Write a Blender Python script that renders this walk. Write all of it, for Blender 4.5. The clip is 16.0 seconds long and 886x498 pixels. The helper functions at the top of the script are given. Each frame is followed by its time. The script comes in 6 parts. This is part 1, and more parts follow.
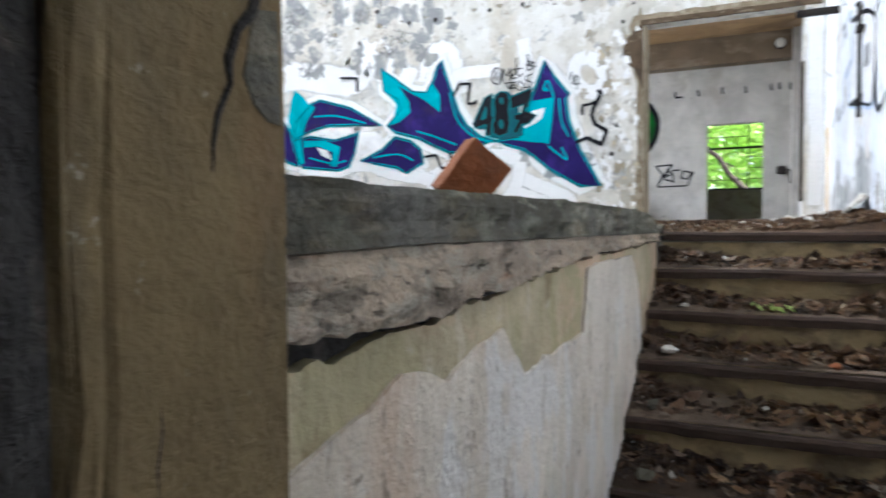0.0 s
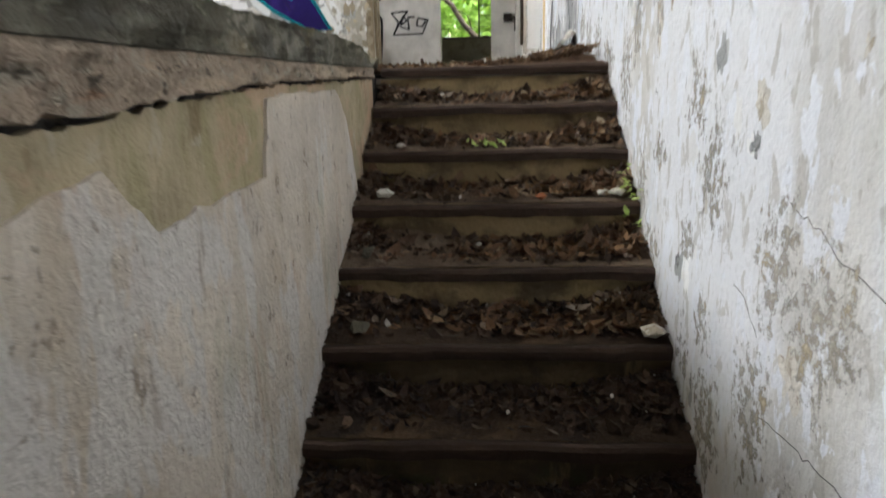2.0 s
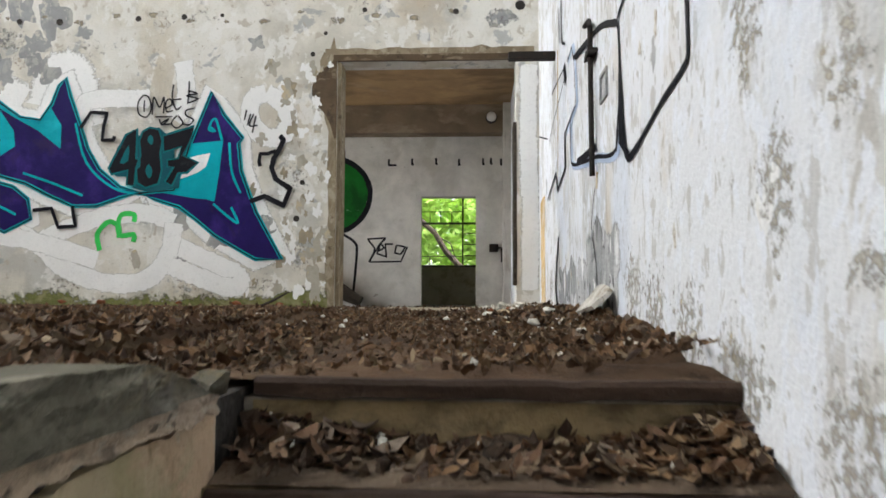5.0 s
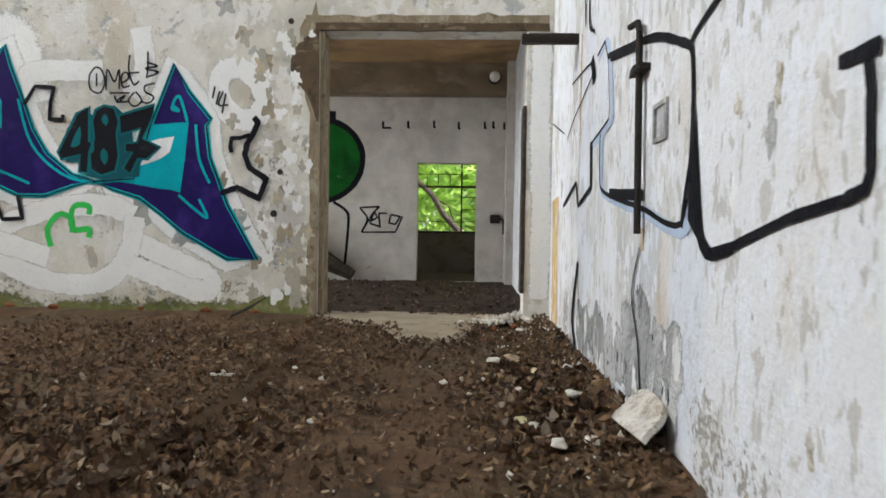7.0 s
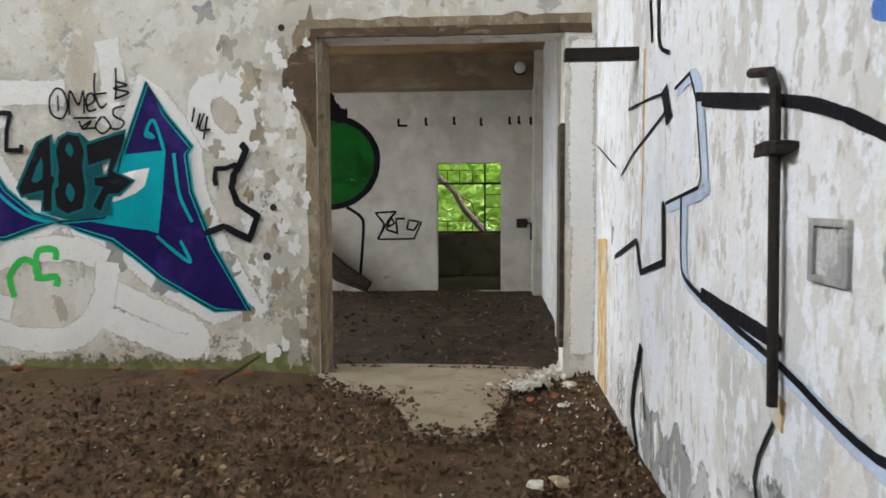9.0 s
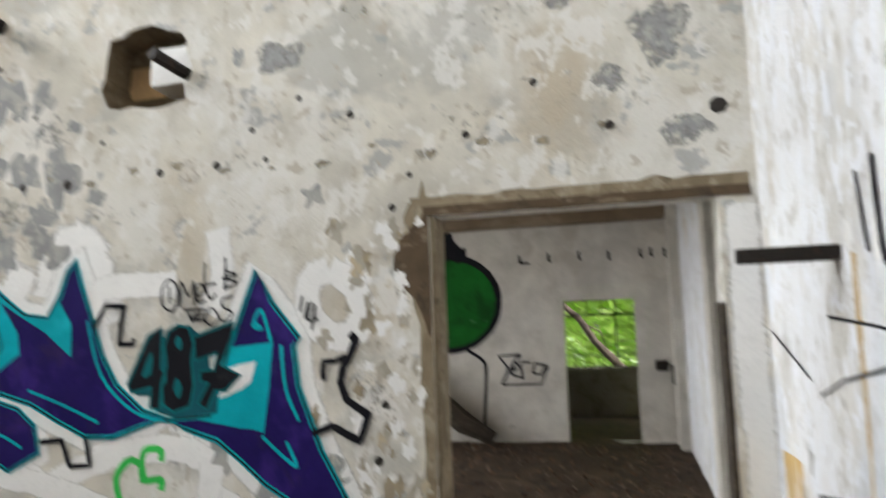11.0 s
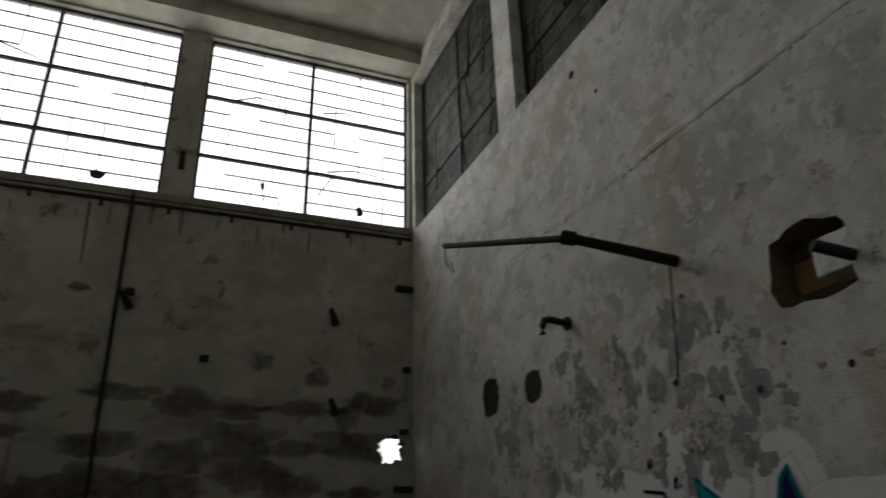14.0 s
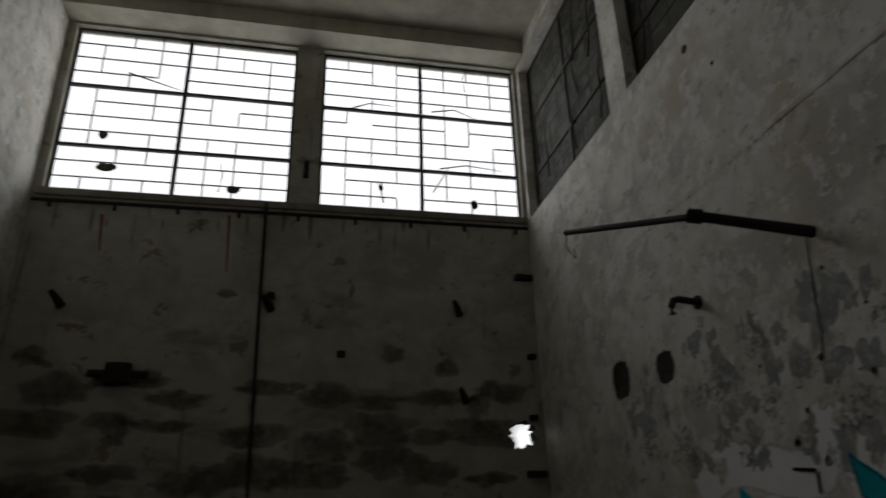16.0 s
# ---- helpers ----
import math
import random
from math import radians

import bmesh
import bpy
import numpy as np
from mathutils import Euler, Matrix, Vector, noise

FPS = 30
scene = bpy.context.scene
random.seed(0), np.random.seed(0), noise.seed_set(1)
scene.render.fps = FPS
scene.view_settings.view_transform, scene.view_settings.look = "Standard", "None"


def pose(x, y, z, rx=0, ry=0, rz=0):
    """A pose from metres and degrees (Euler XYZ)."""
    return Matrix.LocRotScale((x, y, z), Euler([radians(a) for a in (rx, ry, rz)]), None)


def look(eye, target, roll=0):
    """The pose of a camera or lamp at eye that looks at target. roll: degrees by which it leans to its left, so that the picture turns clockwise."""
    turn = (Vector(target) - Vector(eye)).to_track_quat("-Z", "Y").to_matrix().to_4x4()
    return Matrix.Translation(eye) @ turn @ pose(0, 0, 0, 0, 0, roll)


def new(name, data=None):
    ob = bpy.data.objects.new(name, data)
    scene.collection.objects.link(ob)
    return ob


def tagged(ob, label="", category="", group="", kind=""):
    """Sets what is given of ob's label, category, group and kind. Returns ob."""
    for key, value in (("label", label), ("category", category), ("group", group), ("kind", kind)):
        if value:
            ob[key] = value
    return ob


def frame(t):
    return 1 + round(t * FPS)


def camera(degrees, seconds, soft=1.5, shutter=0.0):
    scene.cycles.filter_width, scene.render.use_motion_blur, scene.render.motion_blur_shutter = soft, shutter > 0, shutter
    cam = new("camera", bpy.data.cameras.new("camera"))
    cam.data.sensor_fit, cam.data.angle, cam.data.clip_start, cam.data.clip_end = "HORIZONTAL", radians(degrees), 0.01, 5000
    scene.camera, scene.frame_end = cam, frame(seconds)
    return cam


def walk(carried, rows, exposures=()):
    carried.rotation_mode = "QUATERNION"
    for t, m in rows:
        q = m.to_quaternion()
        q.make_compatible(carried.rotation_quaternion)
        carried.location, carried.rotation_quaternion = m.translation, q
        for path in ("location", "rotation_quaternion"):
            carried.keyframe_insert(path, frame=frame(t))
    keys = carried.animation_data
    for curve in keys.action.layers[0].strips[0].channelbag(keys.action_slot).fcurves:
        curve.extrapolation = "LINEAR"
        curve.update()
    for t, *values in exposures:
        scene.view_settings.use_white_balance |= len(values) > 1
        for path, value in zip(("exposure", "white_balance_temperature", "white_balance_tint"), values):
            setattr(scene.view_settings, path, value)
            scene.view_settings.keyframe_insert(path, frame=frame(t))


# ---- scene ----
PATH = [
    (0, (-0.604, -8.3, 0.076), (-1.456, -6.493, -0.009), -0.5),
    (0.5, (-0.605, -8.26, 0.066), (-1.17, -6.344, -0.032), -1.1),
    (1, (-0.61, -8.216, 0.051), (-0.928, -6.246, -0.084), -1.8),
    (1.5, (-0.578, -8.138, 0.019), (-0.69, -6.158, -0.239), -2.2),
    (2, (-0.516, -7.956, -0.015), (-0.676, -6.028, -0.523), -1.7),
    (2.5, (-0.485, -7.744, -0.022), (-0.652, -5.839, -0.609), -1.4),
    (3, (-0.513, -7.426, -0.021), (-0.547, -5.483, -0.495), -0.8),
    (3.5, (-0.522, -7.094, -0.001), (-0.599, -5.117, -0.297), -0.9),
    (4, (-0.499, -6.769, 0.049), (-0.672, -4.776, 0.066), -0.1),
    (4.5, (-0.534, -6.445, 0.103), (-0.647, -4.453, 0.232), -0.1),
    (7, (-0.607, -5.457, 0.739), (-0.7, -3.459, 0.686), 0.9),
    (7.5, (-0.646, -5.236, 0.849), (-0.675, -3.239, 0.739), 0.1),
    (8, (-0.65, -5.049, 1.017), (-0.839, -3.059, 0.956), 0.2),
    (10.3, (-0.723, -4.152, 1.519), (-0.838, -2.167, 1.3), -0.7),
    (10.5, (-0.749, -4.134, 1.615), (-0.954, -2.148, 1.494), -1.9),
    (11, (-0.759, -3.994, 1.739), (-1.261, -2.068, 1.932), -2.0),
    (11.5, (-0.734, -3.967, 1.834), (-1.633, -2.24, 2.294), -1.5),
    (12, (-0.718, -3.96, 1.887), (-1.91, -2.473, 2.494), -2.3),
    (12.5, (-0.715, -4.022, 1.809), (-2.102, -2.764, 2.512), -2.4),
    (13, (-0.782, -4.054, 1.822), (-2.302, -2.991, 2.569), -2.2),
    (13.5, (-0.779, -4.078, 1.838), (-2.4, -3.194, 2.607), -1.7),
    (14, (-0.78, -4.12, 1.819), (-2.483, -3.418, 2.6), -1.5),
    (14.5, (-0.72, -4.268, 1.802), (-2.518, -3.811, 2.549), -1.0),
    (15, (-0.659, -4.356, 1.777), (-2.494, -4.079, 2.522), -1.9),
    (15.5, (-0.684, -4.297, 1.776), (-2.521, -4.066, 2.53), -2.3),
    (16, (-0.613, -4.339, 1.757), (-2.42, -3.942, 2.516), -1.7),
]
cam = camera(66.5, 16.0, soft=1.6, shutter=0.5)
walk(cam, [(t, look(eye, target, roll)) for t, eye, target, roll in PATH],
     exposures=[(0, 2.95, 5600, 10), (1, 2.5, 5900, 10), (2.5, 2.5, 6300, 10), (4, 2.5, 6300, 10), (4.5, 2.42, 6300, 10), (7, 2.15, 6300, 10), (8, 2.12, 6300, 10), (10.3, 2.1, 6400, 10), (11, 2.15, 6400, 10), (11.5, 2.15, 6400, 10), (12, 1.7, 6400, 10),
                (12.5, 0.95, 6400, 10), (13, 0.2, 6500, 10), (13.5, -0.35, 6500, 10), (14, -0.9, 6500, 10), (14.5, -1.4, 6500, 10), (15, -1.62, 6500, 10), (16, -1.62, 6500, 10)])


# ---- world and large lights ----
world = bpy.data.worlds.new("sky")
scene.world = world
world.use_nodes = True
wn = world.node_tree.nodes
sky = wn.new("ShaderNodeTexSky")
sky.sky_type, sky.sun_disc, sky.sun_elevation, sky.sun_rotation = "NISHITA", False, radians(58), radians(80)
sky.dust_density, sky.air_density = 4.0, 1.0
pale = wn.new("ShaderNodeHueSaturation")
pale.inputs["Saturation"].default_value = 0.35
world.node_tree.links.new(sky.outputs[0], pale.inputs["Color"])
world.node_tree.links.new(pale.outputs[0], wn["Background"].inputs[0])
wn["Background"].inputs[1].default_value = 0.15

sun = new("sun", bpy.data.lights.new("sun", "SUN"))
sun.data.energy, sun.data.angle, sun.data.color = 4.5, radians(15), (1, 0.96, 0.9)
sun.matrix_world = look((0, 0, 0), (-0.5, -0.1, -0.86))


def window_light(name, place, target, sx, sy, watts, colour=(0.95, 0.97, 1.0)):
    """Daylight in a window's opening."""
    ob = new(name, bpy.data.lights.new(name, "AREA"))
    ob.data.shape, ob.data.size, ob.data.size_y = "RECTANGLE", sx, sy
    ob.data.energy, ob.data.color = watts, colour
    ob.matrix_world = look(place, target)
    return ob


window_light("daylight_west_1", (-12.75, -2.1, 9.33), (0, -2.1, 9.33), 4.4, 3.7, 190)
window_light("daylight_west_2", (-12.75, -6.8, 9.33), (0, -6.8, 9.33), 4.5, 3.7, 190)
window_light("daylight_side_room", (-6.35, 3.0, 1.75), (0, 3.0, 1.75), 3.0, 1.9, 11)

# ---- materials ----


def surf(name, base, layers=(), rough=0.9, bump=0.35, grain=45, metal=0.0, vary=0.25, coarse=2.2):
    """A worn surface: base colour varied at two scales, then blotches (colour, scale, low, high, amount), then fine relief."""
    m = bpy.data.materials.new(name)
    m.use_nodes = True
    nt = m.node_tree
    n, l = nt.nodes, nt.links
    b = n["Principled BSDF"]
    b.inputs["Roughness"].default_value, b.inputs["Metallic"].default_value = rough, metal
    b.inputs["Specular IOR Level"].default_value = 0.25
    geo = n.new("ShaderNodeNewGeometry")

    def fac(scale, detail=8, off=0.0, distort=0.3):
        mp = n.new("ShaderNodeMapping")
        mp.inputs["Scale"].default_value = scale if isinstance(scale, tuple) else (scale,) * 3
        mp.inputs["Location"].default_value = (off, off * 0.7, off * 1.3)
        tx = n.new("ShaderNodeTexNoise")
        tx.inputs["Scale"].default_value, tx.inputs["Detail"].default_value = 1.0, detail
        tx.inputs["Roughness"].default_value, tx.inputs["Distortion"].default_value = 0.62, distort
        l.new(geo.outputs["Position"], mp.inputs[0])
        l.new(mp.outputs[0], tx.inputs[0])
        return tx.outputs["Fac"]

    def mix(f, a, c, amount=1.0, low=0.0, high=1.0):
        mr = n.new("ShaderNodeMapRange")
        mr.inputs[1].default_value, mr.inputs[2].default_value, mr.inputs[4].default_value = low, high, amount
        l.new(f, mr.inputs[0])
        mx = n.new("ShaderNodeMix")
        mx.data_type = "RGBA"
        l.new(mr.outputs[0], mx.inputs[0])
        for value, socket in ((a, mx.inputs[6]), (c, mx.inputs[7])):
            if isinstance(value, tuple):
                socket.default_value = (*value, 1)
            else:
                l.new(value, socket)
        return mx.outputs[2]

    dark = tuple(c * (1 - vary) for c in base)
    light = tuple(min(1, c * (1 + vary * 0.5)) for c in base)
    colour = mix(fac(coarse, 6, 3.1), dark, light, 1.0, 0.3, 0.7)
    for k, (c, scale, low, high, amount) in enumerate(layers):
        colour = mix(fac(scale, 10, 7.7 * k + 1.3), colour, c, amount, low, high)
    fine = fac(grain, 4, 11.0)
    colour = mix(fine, colour, tuple(c * 0.55 for c in base), 0.35, 0.55, 0.75)
    l.new(colour, b.inputs["Base Color"])
    bp = n.new("ShaderNodeBump")
    bp.inputs["Strength"].default_value, bp.inputs["Distance"].default_value = bump, 0.02
    add = n.new("ShaderNodeMath")
    add.operation = "ADD"
    l.new(fine, add.inputs[0])
    l.new(fac(9, 6, 5.0), add.inputs[1])
    l.new(add.outputs[0], bp.inputs["Height"])
    l.new(bp.outputs[0], b.inputs["Normal"])
    return m


M = {}
M["plaster_north"] = surf("plaster_north", (0.68, 0.65, 0.575), [
    ((0.76, 0.745, 0.70), (1.4, 1.4, 1.1), 0.48, 0.56, 0.8), ((0.43, 0.43, 0.40), (1.0, 1.0, 1.3), 0.545, 0.60, 0.6),
    ((0.52, 0.44, 0.32), (0.8, 0.8, 0.6), 0.55, 0.68, 0.7), ((0.34, 0.355, 0.36), (3.2, 3.2, 3.8), 0.60, 0.625, 0.7),
    ((0.80, 0.79, 0.76), (6, 6, 5), 0.56, 0.59, 0.7), ((0.46, 0.41, 0.33), (9, 9, 8), 0.605, 0.63, 0.7), ((0.17, 0.15, 0.12), (15, 15, 20), 0.685, 0.71, 0.85)], bump=0.5, grain=60)
# Bluish blotches put the sky's cool tint on bright areas into the colour.
M["plaster_east"] = surf("plaster_east", (0.68, 0.67, 0.645), [
    ((0.78, 0.79, 0.81), (1.5, 1.4, 0.55), 0.42, 0.50, 0.9), ((0.56, 0.54, 0.49), (2.4, 2.2, 0.9), 0.56, 0.63, 0.6),
    ((0.45, 0.43, 0.39), (17, 17, 8), 0.565, 0.585, 0.65), ((0.80, 0.82, 0.86), (13, 13, 7), 0.54, 0.56, 0.9), ((0.58, 0.64, 0.74), (1.1, 1.2, 0.7), 0.55, 0.65, 0.4),
    ((0.56, 0.45, 0.29), (1.3, 1.3, 0.6), 0.60, 0.70, 0.5), ((0.26, 0.25, 0.24), (11, 11, 8), 0.66, 0.685, 0.75)], bump=0.3, grain=50)
M["plaster_west"] = surf("plaster_west", (0.45, 0.44, 0.365), [
    ((0.34, 0.315, 0.255), (1, 0.5, 0.9), 0.50, 0.60, 0.7), ((0.52, 0.50, 0.44), (1, 0.9, 1.2), 0.54, 0.60, 0.6),
    ((0.20, 0.175, 0.13), (1, 0.35, 1.1), 0.58, 0.66, 0.6), ((0.15, 0.125, 0.095), (1, 5, 0.35), 0.62, 0.68, 0.6), ((0.14, 0.09, 0.06), (1, 2.2, 2.4), 0.61, 0.65, 0.6)], bump=0.4)
M["plaster_room"] = surf("plaster_room", (0.66, 0.63, 0.58), [
    ((0.45, 0.41, 0.35), (1.5, 1.5, 1.8), 0.56, 0.66, 0.6), ((0.25, 0.23, 0.2), (6, 6, 9), 0.66, 0.70, 0.7)], bump=0.3)
M["ceiling_hall"] = surf("ceiling_hall", (0.50, 0.47, 0.38), [((0.30, 0.27, 0.2), 0.7, 0.5, 0.65, 0.6)])
M["ceiling_room"] = surf("ceiling_room", (0.52, 0.34, 0.17), [
    ((0.24, 0.16, 0.09), (0.7, 1.5, 1), 0.48, 0.6, 0.7), ((0.52, 0.38, 0.24), (1.2, 1.2, 1.2), 0.56, 0.66, 0.6)])
M["beam_room"] = surf("beam_room", (0.24, 0.18, 0.12), [((0.36, 0.30, 0.22), (1.3, 1.3, 3), 0.5, 0.62, 0.7)])
M["slab"] = surf("slab", (0.128, 0.118, 0.085), [
    ((0.075, 0.068, 0.05), (6, 3, 6), 0.50, 0.56, 0.8), ((0.29, 0.27, 0.21), (9, 7, 16), 0.56, 0.61, 0.7), ((0.22, 0.17, 0.09), (3, 2.5, 5), 0.56, 0.64, 0.7),
    ((0.26, 0.245, 0.20), (5, 4, 8), 0.54, 0.64, 0.7), ((0.16, 0.15, 0.13), (3, 2, 4), 0.54, 0.64, 0.7),
    ((0.30, 0.24, 0.17), (2.5, 2.0, 9), 0.60, 0.68, 0.6)], bump=0.7, grain=70, coarse=5)
M["render_rough"] = surf("render_rough", (0.47, 0.375, 0.28), [
    ((0.58, 0.46, 0.33), (4, 3, 9), 0.49, 0.56, 0.85), ((0.19, 0.165, 0.13), (7, 5, 10), 0.55, 0.61, 0.75), ((0.48, 0.43, 0.34), (22, 16, 30), 0.56, 0.60, 0.7),
    ((0.12, 0.10, 0.08), (26, 20, 36), 0.60, 0.64, 0.85), ((0.50, 0.27, 0.15), (6, 4, 9), 0.60, 0.66, 0.6)], bump=1.0, grain=80, coarse=9)
M["ochre"] = surf("ochre", (0.50, 0.42, 0.27), [
    ((0.38, 0.335, 0.185), (3, 5, 1.5), 0.50, 0.58, 0.7), ((0.56, 0.40, 0.27), (3, 2, 4), 0.50, 0.57, 0.8),
    ((0.24, 0.18, 0.10), (10, 9, 4), 0.57, 0.63, 0.7), ((0.56, 0.50, 0.38), (12, 12, 9), 0.60, 0.64, 0.6)], bump=0.4, coarse=4)
M["limewash"] = surf("limewash", (0.71, 0.63, 0.53), [
    ((0.56, 0.475, 0.36), (3, 4, 1.0), 0.50, 0.58, 0.75), ((0.55, 0.40, 0.28), (4, 5, 1.3), 0.56, 0.63, 0.65), ((0.70, 0.67, 0.63), (5, 6, 2.5), 0.53, 0.57, 0.7),
    ((0.38, 0.38, 0.26), (2, 3, 1.2), 0.58, 0.66, 0.6), ((0.28, 0.22, 0.16), (26, 26, 20), 0.62, 0.65, 0.75), ((0.36, 0.29, 0.22), (12, 14, 3), 0.61, 0.66, 0.6)], bump=0.45, coarse=3)
M["pier"] = surf("pier", (0.20, 0.145, 0.07), [
    ((0.13, 0.10, 0.055), (5, 6, 2.5), 0.5, 0.62, 0.7), ((0.21, 0.135, 0.065), (4, 5, 2), 0.54, 0.64, 0.6),
    ((0.45, 0.42, 0.34), (30, 30, 20), 0.66, 0.70, 0.7)], bump=0.4, coarse=6)
# Near black, mostly the shade of hollows and cracks put into colour.
M["near_black"] = surf("near_black", (0.045, 0.04, 0.035), [((0.13, 0.11, 0.09), 14, 0.55, 0.65, 0.7)], bump=1.0, coarse=8)
M["concrete"] = surf("concrete", (0.30, 0.27, 0.22), [((0.18, 0.14, 0.1), 4, 0.52, 0.62, 0.7)], bump=0.6)
M["screed"] = surf("screed", (0.34, 0.285, 0.205), [((0.26, 0.205, 0.135), 3, 0.50, 0.60, 0.8), ((0.20, 0.145, 0.095), 9, 0.58, 0.64, 0.7)], bump=0.6)
M["lintel"] = surf("lintel", (0.115, 0.08, 0.048), [((0.26, 0.205, 0.14), (5, 5, 12), 0.54, 0.62, 0.7), ((0.05, 0.035, 0.025), (8, 8, 5), 0.55, 0.62, 0.7)], bump=0.6, coarse=5)
M["bare_lintel"] = surf("bare_lintel", (0.30, 0.245, 0.165), [((0.19, 0.145, 0.09), (5, 5, 3), 0.50, 0.58, 0.7), ((0.42, 0.37, 0.28), (9, 9, 6), 0.56, 0.62, 0.7), ((0.10, 0.075, 0.05), (12, 12, 12), 0.62, 0.66, 0.7)], bump=0.7, coarse=4)
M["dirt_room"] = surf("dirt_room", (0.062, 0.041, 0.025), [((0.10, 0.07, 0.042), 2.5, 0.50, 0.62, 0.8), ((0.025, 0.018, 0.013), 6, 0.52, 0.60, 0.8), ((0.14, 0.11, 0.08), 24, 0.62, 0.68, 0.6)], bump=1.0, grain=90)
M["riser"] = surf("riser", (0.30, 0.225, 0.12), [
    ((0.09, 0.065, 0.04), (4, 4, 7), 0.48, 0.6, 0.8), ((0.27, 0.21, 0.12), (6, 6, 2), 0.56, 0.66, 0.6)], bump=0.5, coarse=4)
M["dirt"] = surf("dirt", (0.135, 0.078, 0.042), [
    ((0.185, 0.118, 0.066), 3, 0.52, 0.64, 0.8), ((0.055, 0.034, 0.022), 5, 0.52, 0.62, 0.8),
    ((0.22, 0.145, 0.085), 22, 0.60, 0.68, 0.7), ((0.09, 0.075, 0.04), 1.1, 0.54, 0.64, 0.5), ((0.035, 0.022, 0.015), 34, 0.60, 0.66, 0.7)], bump=1.0, grain=90, coarse=1.5)
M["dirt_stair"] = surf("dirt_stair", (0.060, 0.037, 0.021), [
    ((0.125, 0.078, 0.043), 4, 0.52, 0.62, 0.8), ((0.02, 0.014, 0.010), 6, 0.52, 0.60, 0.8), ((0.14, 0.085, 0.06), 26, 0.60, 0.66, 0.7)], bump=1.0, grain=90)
# Upper treads paler, lower risers and leaves darker: partly light and shade as colour.
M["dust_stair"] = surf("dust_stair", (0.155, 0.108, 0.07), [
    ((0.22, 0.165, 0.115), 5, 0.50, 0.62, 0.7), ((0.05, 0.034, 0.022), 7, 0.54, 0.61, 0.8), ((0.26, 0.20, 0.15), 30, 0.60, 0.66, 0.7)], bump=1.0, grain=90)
M["riser_low"] = surf("riser_low", (0.105, 0.075, 0.04), [((0.05, 0.037, 0.022), (4, 4, 7), 0.48, 0.6, 0.8), ((0.20, 0.15, 0.08), (9, 9, 2), 0.58, 0.66, 0.7), ((0.045, 0.055, 0.02), (3, 3, 5), 0.58, 0.66, 0.5)], bump=0.5, coarse=4)
M["leaf_low"] = surf("leaf_low", (0.05, 0.03, 0.019), [((0.085, 0.052, 0.03), 13, 0.54, 0.62, 0.8), ((0.018, 0.012, 0.009), 17, 0.52, 0.6, 0.8)], bump=0.5, rough=0.7)
M["nosing"] = surf("nosing", (0.045, 0.027, 0.018), [((0.075, 0.045, 0.03), (6, 30, 30), 0.52, 0.65, 0.7)], rough=0.75, bump=0.4)
M["iron"] = surf("iron", (0.03, 0.025, 0.022), [((0.065, 0.038, 0.025), 20, 0.54, 0.66, 0.7)], rough=0.7, bump=0.4, metal=0.3)
M["steel_bar"] = surf("steel_bar", (0.06, 0.055, 0.05), [((0.10, 0.06, 0.04), 15, 0.55, 0.65, 0.6)], rough=0.7, metal=0.2)
M["timber"] = surf("timber", (0.05, 0.04, 0.03), [((0.10, 0.08, 0.06), (6, 20, 20), 0.5, 0.62, 0.7)])
M["white_wood"] = surf("white_wood", (0.62, 0.59, 0.53), [((0.38, 0.34, 0.28), (10, 10, 1.2), 0.55, 0.66, 0.7)])
M["brick"] = surf("brick", (0.25, 0.085, 0.032), [((0.20, 0.08, 0.04), 18, 0.52, 0.64, 0.7)], bump=0.6, coarse=10)
M["rubble"] = surf("rubble", (0.66, 0.63, 0.565), [((0.36, 0.30, 0.22), 18, 0.50, 0.60, 0.8), ((0.22, 0.16, 0.11), 40, 0.58, 0.64, 0.7)], bump=0.6, coarse=10)
M["leaf_dry"] = surf("leaf_dry", (0.16, 0.098, 0.045), [
    ((0.24, 0.155, 0.08), 13, 0.52, 0.6, 0.8), ((0.05, 0.035, 0.025), 17, 0.52, 0.6, 0.8), ((0.26, 0.19, 0.12), 23, 0.6, 0.66, 0.8)],
    bump=0.5, rough=0.8)
M["leaf_dark"] = surf("leaf_dark", (0.10, 0.056, 0.034), [
    ((0.14, 0.085, 0.055), 13, 0.54, 0.62, 0.8), ((0.03, 0.02, 0.014), 17, 0.52, 0.6, 0.8), ((0.20, 0.14, 0.10), 23, 0.62, 0.68, 0.7)], bump=0.5, rough=0.85)
M["stain"] = surf("stain", (0.36, 0.31, 0.225), [((0.26, 0.22, 0.16), 5, 0.5, 0.6, 0.8), ((0.46, 0.38, 0.24), 9, 0.55, 0.63, 0.6)], bump=0.5)
M["limestain"] = surf("limestain", (0.47, 0.435, 0.365), [((0.37, 0.335, 0.27), 6, 0.5, 0.6, 0.8), ((0.60, 0.49, 0.30), 9, 0.55, 0.63, 0.6)], bump=0.4)
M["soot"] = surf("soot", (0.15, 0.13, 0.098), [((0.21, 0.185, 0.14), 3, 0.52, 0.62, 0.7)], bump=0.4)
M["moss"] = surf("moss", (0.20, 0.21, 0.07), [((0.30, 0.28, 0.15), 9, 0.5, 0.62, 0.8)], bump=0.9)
M["cement"] = surf("cement", (0.38, 0.385, 0.38), [((0.62, 0.62, 0.61), (6, 6, 2.5), 0.52, 0.57, 0.8), ((0.12, 0.12, 0.12), (8, 8, 6), 0.58, 0.61, 0.8),
    ((0.55, 0.55, 0.54), (3, 3, 2), 0.54, 0.64, 0.7), ((0.20, 0.20, 0.20), (5, 5, 6), 0.56, 0.64, 0.7)], bump=0.8)
